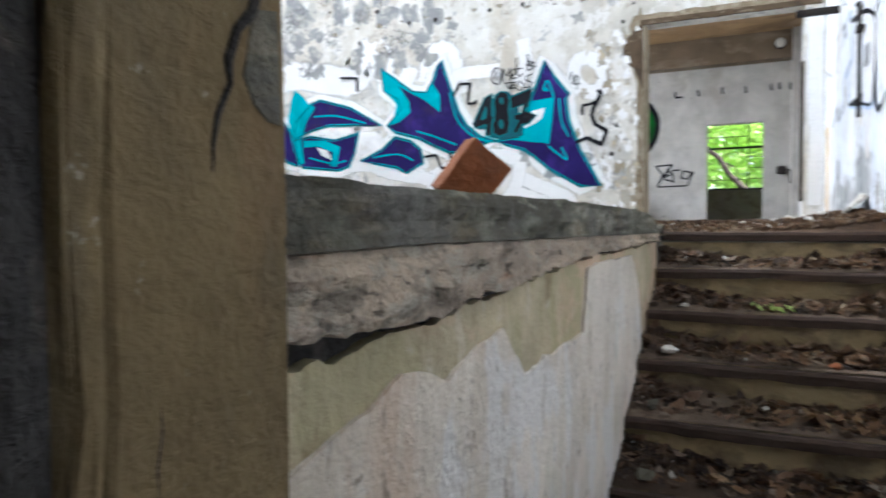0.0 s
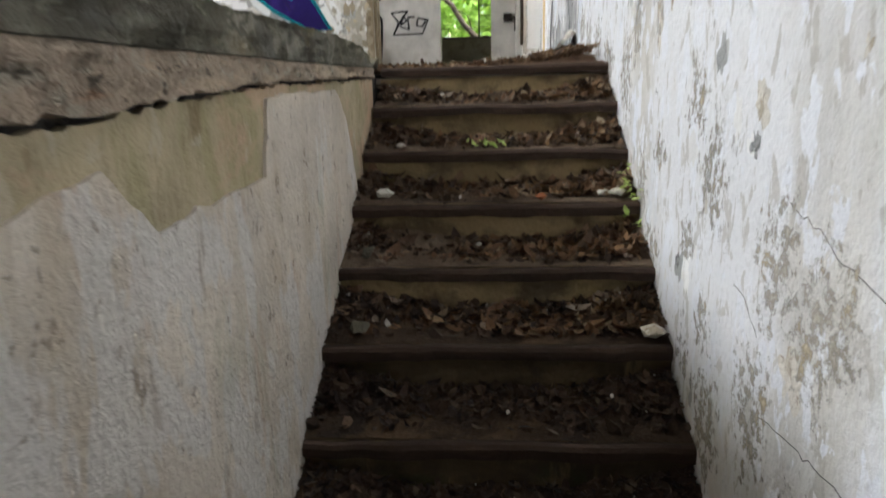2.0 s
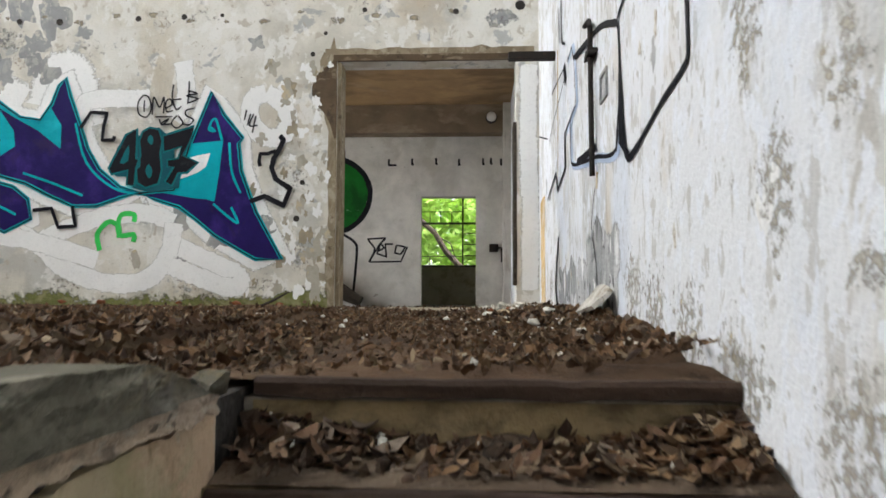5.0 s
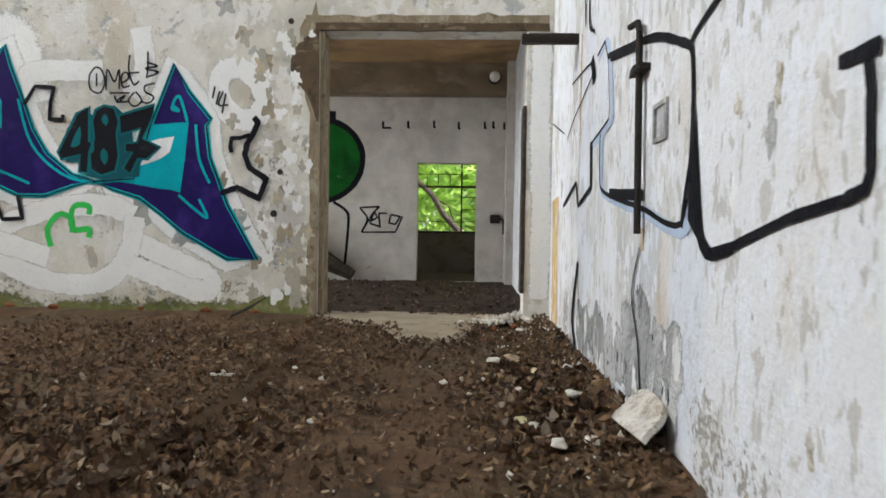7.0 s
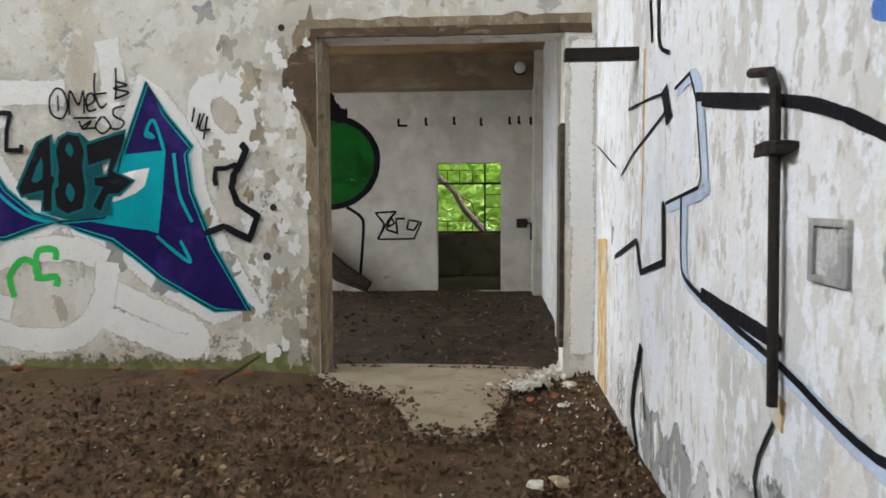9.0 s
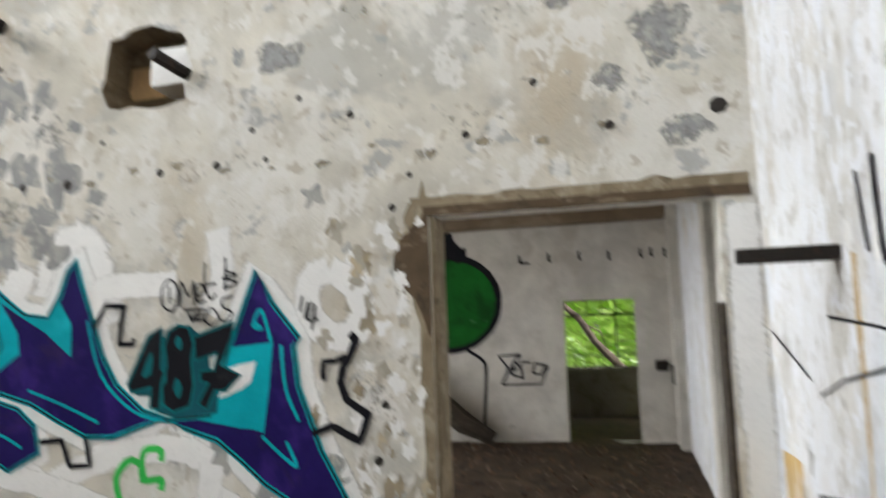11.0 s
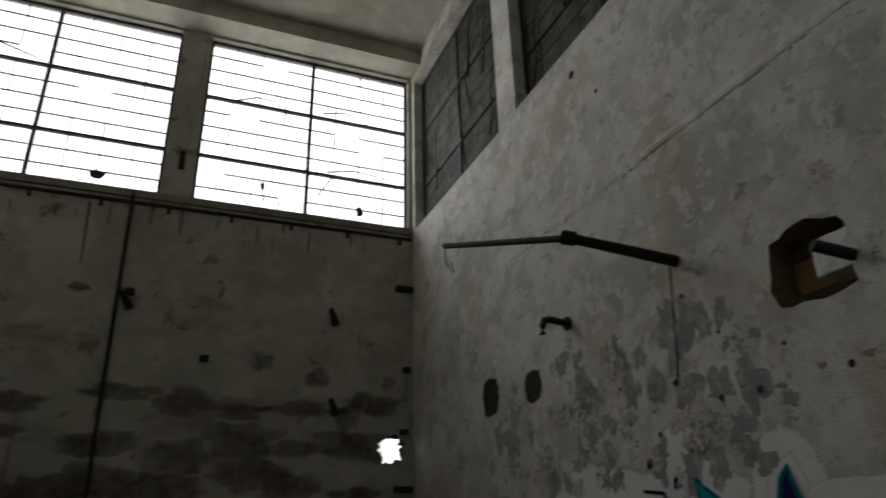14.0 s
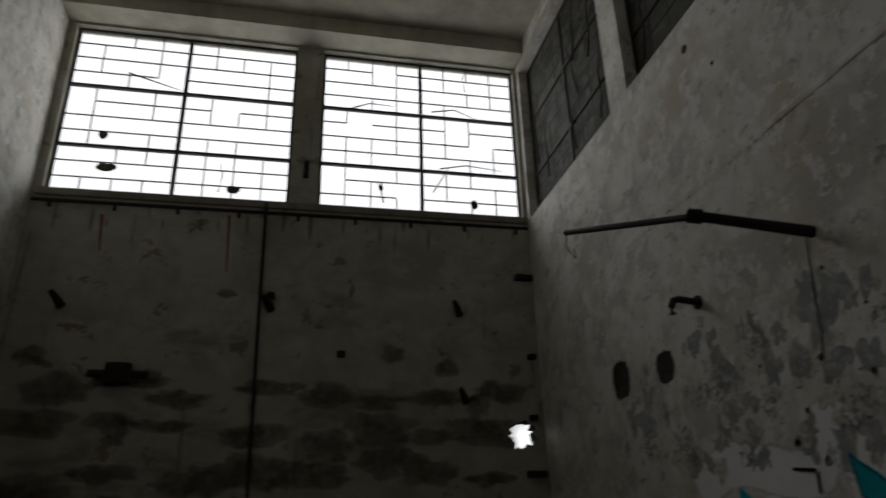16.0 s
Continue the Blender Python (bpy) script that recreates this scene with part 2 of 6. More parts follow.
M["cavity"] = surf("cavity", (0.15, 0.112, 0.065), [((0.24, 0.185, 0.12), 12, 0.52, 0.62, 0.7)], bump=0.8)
M["damp"] = surf("damp", (0.33, 0.335, 0.335), [((0.44, 0.43, 0.40), (6, 6, 5), 0.52, 0.57, 0.8), ((0.60, 0.57, 0.5), (11, 11, 9), 0.58, 0.61, 0.8)], bump=0.5)
M["dark_glass"] = surf("dark_glass", (0.085, 0.083, 0.07), [((0.035, 0.04, 0.03), (2.2, 2.2, 2.6), 0.48, 0.56, 0.9), ((0.14, 0.135, 0.115), (3, 3, 5), 0.52, 0.62, 0.7)], rough=0.85, bump=0.1)
M["p_white"] = surf("p_white", (0.88, 0.88, 0.87), [((0.62, 0.59, 0.53), 5, 0.58, 0.68, 0.7)], bump=0.25, rough=0.7)
M["p_halo"] = surf("p_halo", (0.86, 0.86, 0.85), bump=0.3, rough=0.8, vary=0.06)
M["p_purple"] = surf("p_purple", (0.020, 0.012, 0.105), [((0.050, 0.026, 0.21), 1.6, 0.52, 0.64, 0.8), ((0.03, 0.02, 0.07), 3, 0.54, 0.64, 0.7)], bump=0.2, rough=0.55)
M["p_cyan"] = surf("p_cyan", (0.005, 0.40, 0.48), [((0.02, 0.52, 0.60), 2.5, 0.52, 0.64, 0.6)], bump=0.2, rough=0.5)
M["p_teal"] = surf("p_teal", (0.012, 0.10, 0.13), bump=0.2, rough=0.5)
M["p_midteal"] = surf("p_midteal", (0.008, 0.15, 0.17), bump=0.2, rough=0.5)
M["p_black"] = surf("p_black", (0.012, 0.012, 0.016), [((0.04, 0.04, 0.04), 12, 0.6, 0.7, 0.5)], bump=0.2, rough=0.6)
M["p_green"] = surf("p_green", (0.06, 0.62, 0.12), bump=0.2, rough=0.6)
M["p_deepgreen"] = surf("p_deepgreen", (0.012, 0.13, 0.02), [((0.008, 0.05, 0.012), 1.4, 0.5, 0.6, 0.8), ((0.16, 0.36, 0.18), (5, 5, 9), 0.64, 0.70, 0.7)], bump=0.2, rough=0.5)
M["p_blue"] = surf("p_blue", (0.10, 0.22, 0.62), bump=0.2, rough=0.6)
M["p_paleblue"] = surf("p_paleblue", (0.50, 0.60, 0.75), bump=0.2, rough=0.6)
M["p_rust"] = surf("p_rust", (0.50, 0.33, 0.12), [((0.68, 0.62, 0.5), (20, 20, 6), 0.46, 0.58, 0.8)], bump=0.2)
M["foliage"] = surf("foliage", (0.25, 0.38, 0.07), [((0.38, 0.50, 0.14), 3, 0.5, 0.62, 0.8), ((0.12, 0.22, 0.04), 1.2, 0.55, 0.65, 0.5)], rough=0.6)
M["bark"] = surf("bark", (0.045, 0.032, 0.022), [((0.02, 0.016, 0.012), (20, 20, 4), 0.5, 0.6, 0.8)], bump=1.0)
M["grass"] = surf("grass", (0.06, 0.10, 0.03), [((0.10, 0.13, 0.05), 2, 0.5, 0.6, 0.7)])
M["globe"] = surf("globe", (0.75, 0.74, 0.70), rough=0.3, bump=0.05)

def by_leaf(key, tones):
    """Gives each leaf of a heap one of several tones over the shared grain."""
    nt = M[key].node_tree
    bsdf = nt.nodes["Principled BSDF"]
    grain = bsdf.inputs["Base Color"].links[0].from_socket
    geo = nt.nodes.new("ShaderNodeNewGeometry")
    ramp = nt.nodes.new("ShaderNodeValToRGB")
    ramp.color_ramp.interpolation = "CONSTANT"
    while len(ramp.color_ramp.elements) < len(tones):
        ramp.color_ramp.elements.new(0.5)
    for k, (at, tone) in enumerate(tones):
        ramp.color_ramp.elements[k].position, ramp.color_ramp.elements[k].color = at, (*tone, 1)
    mx = nt.nodes.new("ShaderNodeMix")
    mx.data_type = "RGBA"
    mx.inputs[0].default_value = 0.7
    nt.links.new(geo.outputs["Random Per Island"], ramp.inputs[0])
    nt.links.new(grain, mx.inputs[6])
    nt.links.new(ramp.outputs[0], mx.inputs[7])
    nt.links.new(mx.outputs[2], bsdf.inputs["Base Color"])


by_leaf("leaf_dry", ((0.0, (0.12, 0.062, 0.032)), (0.3, (0.05, 0.03, 0.019)), (0.5, (0.20, 0.112, 0.055)), (0.74, (0.155, 0.115, 0.075)), (0.87, (0.28, 0.185, 0.105)), (0.96, (0.38, 0.30, 0.2))))
by_leaf("leaf_dark", ((0.0, (0.085, 0.05, 0.03)), (0.3, (0.035, 0.023, 0.016)), (0.5, (0.16, 0.092, 0.052)), (0.72, (0.21, 0.165, 0.125)), (0.88, (0.30, 0.20, 0.125)), (0.96, (0.33, 0.27, 0.21))))

by_leaf("leaf_low", ((0.0, (0.045, 0.026, 0.016)), (0.4, (0.02, 0.013, 0.009)), (0.65, (0.075, 0.044, 0.026)), (0.85, (0.11, 0.08, 0.055)), (0.95, (0.15, 0.095, 0.06))))

fol = M["foliage"].node_tree
glow = fol.nodes.new("ShaderNodeBsdfTranslucent")
glow.inputs[0].default_value = (0.72, 0.88, 0.33, 1)
both = fol.nodes.new("ShaderNodeMixShader")
both.inputs[0].default_value = 0.55
fol.links.new(fol.nodes["Principled BSDF"].outputs[0], both.inputs[1])
fol.links.new(glow.outputs[0], both.inputs[2])
fol.links.new(both.outputs[0], fol.nodes["Material Output"].inputs[0])
cloud = bpy.data.materials.new("cloud")
cloud.use_nodes = True
cloud.node_tree.nodes["Principled BSDF"].inputs["Base Color"].default_value = (0, 0, 0, 1)
cloud.node_tree.nodes["Principled BSDF"].inputs["Emission Color"].default_value = (0.97, 0.985, 1, 1)
cloud.node_tree.nodes["Principled BSDF"].inputs["Emission Strength"].default_value = 3.4
M["cloud"] = cloud


for key in [k for k in M if k.startswith("p_")]:
    M[key].node_tree.nodes["Principled BSDF"].inputs["Specular IOR Level"].default_value = 0.08


def spray(source, grain, bite):
    """Sprayed paint or a stain: the same surface, breaking up into specks towards its edges by the cover stored in the mesh."""
    m = M[source].copy()
    m.name = source + "_spray"
    n, l = m.node_tree.nodes, m.node_tree.links
    at = n.new("ShaderNodeAttribute")
    at.attribute_name = "cover"
    tx = n.new("ShaderNodeTexNoise")
    tx.inputs["Scale"].default_value, tx.inputs["Detail"].default_value, tx.inputs["Roughness"].default_value = grain, 9, 0.7
    geo = n.new("ShaderNodeNewGeometry")
    l.new(geo.outputs["Position"], tx.inputs[0])
    add = n.new("ShaderNodeMath")
    add.operation = "MULTIPLY_ADD"
    add.inputs[1].default_value, add.inputs[2].default_value = 1.0, -0.45
    l.new(tx.outputs["Fac"], add.inputs[0])
    total = n.new("ShaderNodeMath")
    total.operation = "ADD"
    l.new(at.outputs["Fac"], total.inputs[0])
    l.new(add.outputs[0], total.inputs[1])
    mr = n.new("ShaderNodeMapRange")
    mr.inputs[1].default_value, mr.inputs[2].default_value = 0.5 - bite, 0.5 + bite
    l.new(total.outputs[0], mr.inputs[0])
    l.new(mr.outputs[0], n["Principled BSDF"].inputs["Alpha"])
    M[source + "_spray"] = m


for paint_name in ("p_midteal", "p_purple", "p_black", "p_cyan", "p_green", "p_paleblue", "p_blue", "p_rust", "brick", "moss", "cement", "damp", "stain", "soot", "limestain", "p_halo"):
    spray(paint_name, 30 if paint_name == "limestain" else 4 if paint_name == "soot" else 16 if paint_name in ("damp", "stain", "moss") else 50,
          0.32 if paint_name == "soot" else 0.06 if paint_name[:2] == "p_" else 0.09)

# ---- helpers ----


def link(name, bm, material, parent=None, label=""):
    me = bpy.data.meshes.new(name)
    bm.normal_update()
    bm.to_mesh(me)
    bm.free()
    me.materials.append(M[material])
    ob = new(name, me)
    ob.parent = parent
    if label:
        ob["label"] = label
    return ob


part = link


def thing(name, label, category, place=(0, 0, 0), group=""):
    ob = new(name)
    ob.location = place
    ob.empty_display_size = 0.1
    return tagged(ob, label, category, group)


def add_box(bm, x0, x1, y0, y1, z0, z1, bevel=0.0):
    vs = [bm.verts.new((x, y, z)) for x in (x0, x1) for y in (y0, y1) for z in (z0, z1)]
    quads = ((0, 1, 3, 2), (4, 6, 7, 5), (0, 4, 5, 1), (2, 3, 7, 6), (0, 2, 6, 4), (1, 5, 7, 3))
    fs = [bm.faces.new([vs[k] for k in q]) for q in quads]
    if bevel:
        es = list({e for f in fs for e in f.edges})
        bmesh.ops.bevel(bm, geom=es, offset=bevel, segments=2, affect="EDGES", profile=0.6)
    return bm


def box(*a, bevel=0.0):
    return add_box(bmesh.new(), *a, bevel=bevel)


def roughen(bm, amount, scale=6.0, cuts=0):
    if cuts:
        bmesh.ops.subdivide_edges(bm, edges=bm.edges[:], cuts=cuts, use_grid_fill=True)
    for v in bm.verts:
        v.co += noise.noise_vector(v.co * scale) * amount
    return bm


def panel(axis, front, back, u0, u1, v0, v1, holes):
    """A wall with thickness from front to back across axis ('x' or 'y'), with rectangular openings (u0, u1, v0, v1) through it."""
    us = sorted({u0, u1, *(h[0] for h in holes), *(h[1] for h in holes)})
    vs = sorted({v0, v1, *(h[2] for h in holes), *(h[3] for h in holes)})
    bm = bmesh.new()
    cache = {}

    def vert(u, v, d):
        key = (round(u, 4), round(v, 4), d)
        if key not in cache:
            cache[key] = bm.verts.new((u, d, v) if axis == "y" else (d, u, v))
        return cache[key]

    def solid(i, j):
        if not (0 <= i < len(us) - 1 and 0 <= j < len(vs) - 1):
            return False
        u, v = (us[i] + us[i + 1]) / 2, (vs[j] + vs[j + 1]) / 2
        return not any(h[0] < u < h[1] and h[2] < v < h[3] for h in holes)

    for i in range(len(us) - 1):
        for j in range(len(vs) - 1):
            if not solid(i, j):
                continue
            a, b, c, d = us[i], us[i + 1], vs[j], vs[j + 1]
            for depth in (front, back):
                bm.faces.new([vert(a, c, depth), vert(b, c, depth), vert(b, d, depth), vert(a, d, depth)])
            for (di, dj), (p, q) in (((-1, 0), ((a, c), (a, d))), ((1, 0), ((b, c), (b, d))), ((0, -1), ((a, c), (b, c))), ((0, 1), ((a, d), (b, d)))):
                if not solid(i + di, j + dj):
                    bm.faces.new([vert(*p, front), vert(*q, front), vert(*q, back), vert(*p, back)])
    bmesh.ops.recalc_face_normals(bm, faces=bm.faces[:])
    return bm


def ragged_ring(axis, front, back, u0, u1, v0, v1, seed, low=0.62, high=0.95, count=28):
    """Broken masonry that fills the margin of a rectangular opening and leaves an uneven hole."""
    rng = random.Random(seed)
    bm = bmesh.new()
    cu, cv, hu, hv = (u0 + u1) / 2, (v0 + v1) / 2, (u1 - u0) / 2, (v1 - v0) / 2
    loops = []
    for depth in (front, back):
        outer, inner = [], []
        for k in range(count):
            a = 2 * math.pi * (k + 0.5) / count
            c, s = math.cos(a), math.sin(a)
            r = 1 / max(abs(c), abs(s))
            f = rng.uniform(low, high)
            for store, g in ((outer, 0.998 * r), (inner, f * (0.6 + 0.4 * r))):
                u, v = cu + c * hu * g, cv + s * hv * g
                store.append(bm.verts.new((u, depth, v) if axis == "y" else (depth, u, v)))
        loops.append((outer, inner))
    (fo, fi), (bo, bi) = loops
    for k in range(count):
        j = (k + 1) % count
        bm.faces.new([fo[k], fo[j], fi[j], fi[k]])
        bm.faces.new([bo[k], bi[k], bi[j], bo[j]])
        bm.faces.new([fi[k], fi[j], bi[j], bi[k]]).material_index = 1
    bmesh.ops.recalc_face_normals(bm, faces=bm.faces[:])
    return bm


def smooth(points, closed, steps=4):
    """Points along a Catmull-Rom curve through the given ones."""
    n = len(points)
    out = []
    for k in range(n if closed else n - 1):
        p = [Vector(points[(k + d) % n] if closed else points[min(max(k + d, 0), n - 1)]) for d in (-1, 0, 1, 2)]
        for s in range(steps):
            t = s / steps
            out.append(0.5 * (2 * p[1] + (p[2] - p[0]) * t + (2 * p[0] - 5 * p[1] + 4 * p[2] - p[3]) * t * t + (3 * p[1] - p[0] - 3 * p[2] + p[3]) * t ** 3))
    if not closed:
        out.append(Vector(points[-1]))
    return out


def on_wall(wall, u, v, lift):
    d = lift * 0.18
    return {"north": (u, -d, v), "east": (-d, u, v), "far": (u, 5.77 - d, v), "west": (-12.35 + d, u, v)}[wall]


def fill_shape(bm, wall, points, lift, steps=2):
    """A painted area."""
    vs = [bm.verts.new(on_wall(wall, p.x, p.y, lift)) for p in smooth(points, True, steps)]
    f = bm.faces.new(vs)
    f.normal_update()
    bmesh.ops.triangulate(bm, faces=[f])


def stroke(bm, wall, points, width, lift, closed=False, steps=4, seed=1, taper=False, soft=0.35, wide=1.0):
    """A sprayed line of uneven width, thinner at its edges."""
    rng = random.Random(seed)
    cover = bm.verts.layers.float.get("cover") or bm.verts.layers.float.new("cover")
    pts = smooth(points, closed, steps)
    if not closed:
        pts = [p.lerp(q, f) for p, q in zip(pts, pts[1:]) for f in (0, 0.12, 0.88)] + pts[-1:]
    n = len(pts)
    rows = []
    for k, p in enumerate(pts):
        a, b = pts[(k - 1) % n if closed else max(k - 1, 0)], pts[(k + 1) % n if closed else min(k + 1, n - 1)]
        d = (b - a).normalized() if (b - a).length > 1e-6 else Vector((1, 0))
        w = width * rng.uniform(0.46, 0.56) * (1 - 0.6 * k / n if taper else 1)
        nrm = Vector((-d.y * wide, d.x)) * w
        row = []
        for f, c in ((1 + soft, 0), (1 - soft, 1), (soft - 1, 1), (-1 - soft, 0)):
            v = bm.verts.new(on_wall(wall, *(p + nrm * f), lift + 0.00001 * k))
            v[cover] = c if closed or 0 < k < n - 1 else c * 0.4
            row.append(v)
        rows.append(row)
    for k in range(n if closed else n - 1):
        q = rows[(k + 1) % n]
        for c in range(3):
            bm.faces.new([rows[k][c], rows[k][c + 1], q[c + 1], q[c]])


def tube(bm, points, radius, sides=10):
    """A pipe along points, with closed ends."""
    pts = [Vector(p) for p in points]
    rings = []
    for k, p in enumerate(pts):
        d = (pts[min(k + 1, len(pts) - 1)] - pts[max(k - 1, 0)]).normalized()
        q = d.to_track_quat("Z", "Y")
        r = radius[k] if isinstance(radius, (list, tuple)) else radius
        rings.append([bm.verts.new(p + q @ Vector((math.cos(a) * r, math.sin(a) * r, 0))) for a in (2 * math.pi * s / sides for s in range(sides))])
    for a, b in zip(rings, rings[1:]):
        for s in range(sides):
            bm.faces.new([a[s], a[(s + 1) % sides], b[(s + 1) % sides], b[s]])
    bm.faces.new(rings[0][::-1])
    bm.faces.new(rings[-1])
    return bm


def chunk(size, seed, flat=0.6):
    """An angular lump of broken masonry."""
    rng = random.Random(seed)
    bm = bmesh.new()
    for _ in range(14):
        v = Vector((rng.gauss(0, 1), rng.gauss(0, 1), rng.gauss(0, 1))).normalized()
        bm.verts.new((v.x * size * rng.uniform(0.7, 1), v.y * size * rng.uniform(0.7, 1), v.z * size * flat * rng.uniform(0.7, 1)))
    bmesh.ops.convex_hull(bm, input=bm.verts[:])
    low = min(v.co.z for v in bm.verts)
    for v in bm.verts:
        v.co.z -= low
    return bm


# ---- structure ----
WEST, SOUTH, ROOF, PIT = -12.35, -9.09, 11.45, -1.32
tread, rise, top_y = 0.272, 0.165, -4.70

north = link("wall_north", panel("y", 0.0, 0.30, WEST - 0.3, 0.0, PIT, ROOF, [
    (-1.885, -0.21, -0.12, 2.36), (-12.2, -8.45, 7.38, 10.9), (-7.9, -4.1, 7.42, 10.9), (-3.5, -0.3, 7.42, 10.9),
    (-4.34, -3.54, 3.24, 3.88), (-9.47, -8.92, 3.27, 3.83), (-8.24, -7.78, 3.26, 3.68)]), "plaster_north")
tagged(north, "weathered cream plaster wall with peeling patches and doorway", "wall", kind="structure")
part("broken_edge", ragged_ring("y", 0.0, 0.28, -4.34, -3.54, 3.24, 3.88, 4, 0.84, 1.0), "plaster_north", north, "broken brown masonry round a hole").data.materials.append(M["cavity"])
# Dark backing is added to close the hole; its tone carries the recess's shade.
part("back_wall", box(-4.4, -3.45, 0.302, 0.38, 3.2, 3.92), "cavity", north, "dark brown backing added behind the hole")
# White block is added where the lit back shows bright through the hole.
part("bright_block", roughen(box(-3.93, -3.56, 0.025, 0.30, 3.42, 3.70, bevel=0.02), 0.015, 9, 2), "p_halo", north, "white block added for the bright patch in the hole")
# Shallow sockets: the shade of a deep recess is in the near-black back.
for k, (a, b, c, d) in enumerate(((-9.47, -8.92, 3.27, 3.83), (-8.24, -7.78, 3.26, 3.68))):
    part("broken_edge", ragged_ring("y", 0.0, 0.022, a, b, c, d, 8 + k, 0.86, 1.0), "plaster_north", north).data.materials.append(M["cavity"])
    part("socket_back", box(a, b, 0.018, 0.26, c, d), "near_black", north, "near-black back holding the recess's shade")
hole_spots = [(-0.17, 2.86, 0.05), (-0.77, 2.81, 0.03), (-1.63, 2.84, 0.025), (-2.39, 3.05, 0.025), (-3.0, 2.81, 0.02), (-3.37, 2.8, 0.03),
              (-3.82, 2.79, 0.03), (-4.6, 2.77, 0.035), (-5.0, 2.78, 0.03), (-1.2, 3.12, 0.025), (-2.0, 2.62, 0.02), (-2.75, 3.2, 0.02),
              (-3.1, 3.02, 0.022), (-4.9, 3.3, 0.02), (-5.5, 3.0, 0.035), (-6.3, 3.1, 0.02), (-2.12, 2.42, 0.025), (-5.25, 3.72, 0.025),
              (-6.48, 7.0, 0.06), (-6.05, 6.47, 0.03), (-4.3, 3.05, 0.02), (-5.8, 2.6, 0.03), (-2.2, 1.2, 0.025), (-2.25, 0.86, 0.03)]
# Plug holes are flat discs, the hole's shade put into their colour.
for k, (u, v, r) in enumerate(hole_spots):
    part("plug_hole", tube(bmesh.new(), [(u, 0.02, v), (u, -0.004, v)], [r * 0.8, r], 7), "near_black", north)
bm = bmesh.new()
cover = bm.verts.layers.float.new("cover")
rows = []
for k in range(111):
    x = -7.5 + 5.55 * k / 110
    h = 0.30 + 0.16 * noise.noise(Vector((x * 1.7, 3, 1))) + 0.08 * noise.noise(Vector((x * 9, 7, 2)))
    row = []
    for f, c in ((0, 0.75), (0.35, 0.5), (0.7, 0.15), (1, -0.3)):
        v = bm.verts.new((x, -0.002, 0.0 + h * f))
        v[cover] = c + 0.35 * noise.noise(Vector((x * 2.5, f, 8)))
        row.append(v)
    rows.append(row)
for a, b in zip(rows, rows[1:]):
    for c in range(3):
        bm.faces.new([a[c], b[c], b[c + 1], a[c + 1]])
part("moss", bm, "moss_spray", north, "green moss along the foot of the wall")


def flake(bm, wall, u, v, size, stretch, seed, lift):
    """A blotch where a coat has come off or stayed on, with an uneven edge."""
    ring = []
    for k in range(22):
        a = 2 * math.pi * k / 22
        r = size * max(0.25, 0.75 + 0.7 * noise.noise(Vector((math.cos(a) * 1.4 + seed, math.sin(a) * 1.4, seed * 0.37))) + 0.35 * noise.noise(Vector((math.cos(a) * 4 + seed, math.sin(a) * 4, 5))))
        ring.append((u + r * math.cos(a), v + r * stretch * math.sin(a)))
    fill_shape(bm, wall, ring, lift, 2)


def blotch(bm, wall, u, v, size, stretch, seed, lift, strength=0.5):
    """A stain that fades out at its uneven edge."""
    cover = bm.verts.layers.float.get("cover") or bm.verts.layers.float.new("cover")
    rings = []
    for f, c in ((0.3, strength), (0.65, strength * 0.75), (1.0, -0.3)):
        ring = []
        for k in range(26):
            a = 2 * math.pi * k / 26
            r = f * size * max(0.3, 0.8 + 0.45 * noise.noise(Vector((math.cos(a) * 1.6 + seed, math.sin(a) * 1.6, f + seed * 0.37))) + 0.12 * noise.noise(Vector((math.cos(a) * 5 + seed, math.sin(a) * 5, 5))))
            p = bm.verts.new(on_wall(wall, u + r * math.cos(a), v + r * stretch * math.sin(a), lift))
            p[cover] = c
            ring.append(p)
        rings.append(ring)
    bm.faces.new(rings[0])
    for a, b in zip(rings, rings[1:]):
        for k in range(26):
            bm.faces.new([a[k - 1], a[k], b[k], b[k - 1]])


def over_recess(wall, u, v, size):
    """Whether a patch would reach over one of the holes in the north wall."""
    return wall == "north" and any(math.hypot(u - a, v - b) < size + r for a, b, r in ((-9.2, 3.55, 0.30), (-8.01, 3.47, 0.26), (-3.94, 3.56, 0.42)))


def stains(name, wall, parent, material, label, spots, lift, strength):
    for k, (u, v, size, stretch) in enumerate(spots):
        if over_recess(wall, u, v, size * 0.9):
            continue
        bm = bmesh.new()
        blotch(bm, wall, u, v, size, stretch, 3.3 * k + size * 10, lift + 0.0001 * k, strength)
        part(name, bm, material, parent, label)


east = link("wall_east", panel("x", 0.0, 0.30, SOUTH - 0.3, 8.5, PIT, ROOF, []), "plaster_east")
tagged(east, "white limewashed wall, stained and peeling", "wall", kind="structure")
west = link("wall_west", panel("x", WEST, WEST - 0.3, SOUTH, 0.0, PIT, ROOF, [
    (-8.93, -4.71, 7.46, 11.05), (-4.17, -0.08, 7.46, 11.05), (-0.74, -0.08, 2.92, 3.52)]), "plaster_west")
tagged(west, "dark damp-stained plaster wall under tall windows", "wall", kind="structure")
part("broken_edge", ragged_ring("x", WEST, WEST - 0.28, -0.74, -0.08, 2.92, 3.52, 21, 0.55, 0.9), "plaster_west", west).data.materials.append(M["near_black"])
south = link("wall_south", panel("y", SOUTH, SOUTH - 0.3, WEST - 0.3, 0.0, PIT, ROOF, []), "plaster_north")
tagged(south, "tall plastered wall behind the stair pit", "wall", kind="structure")
ceil = link("ceiling", box(WEST - 0.3, 0.3, SOUTH - 0.3, 0.3, ROOF, ROOF + 0.25), "ceiling_hall")
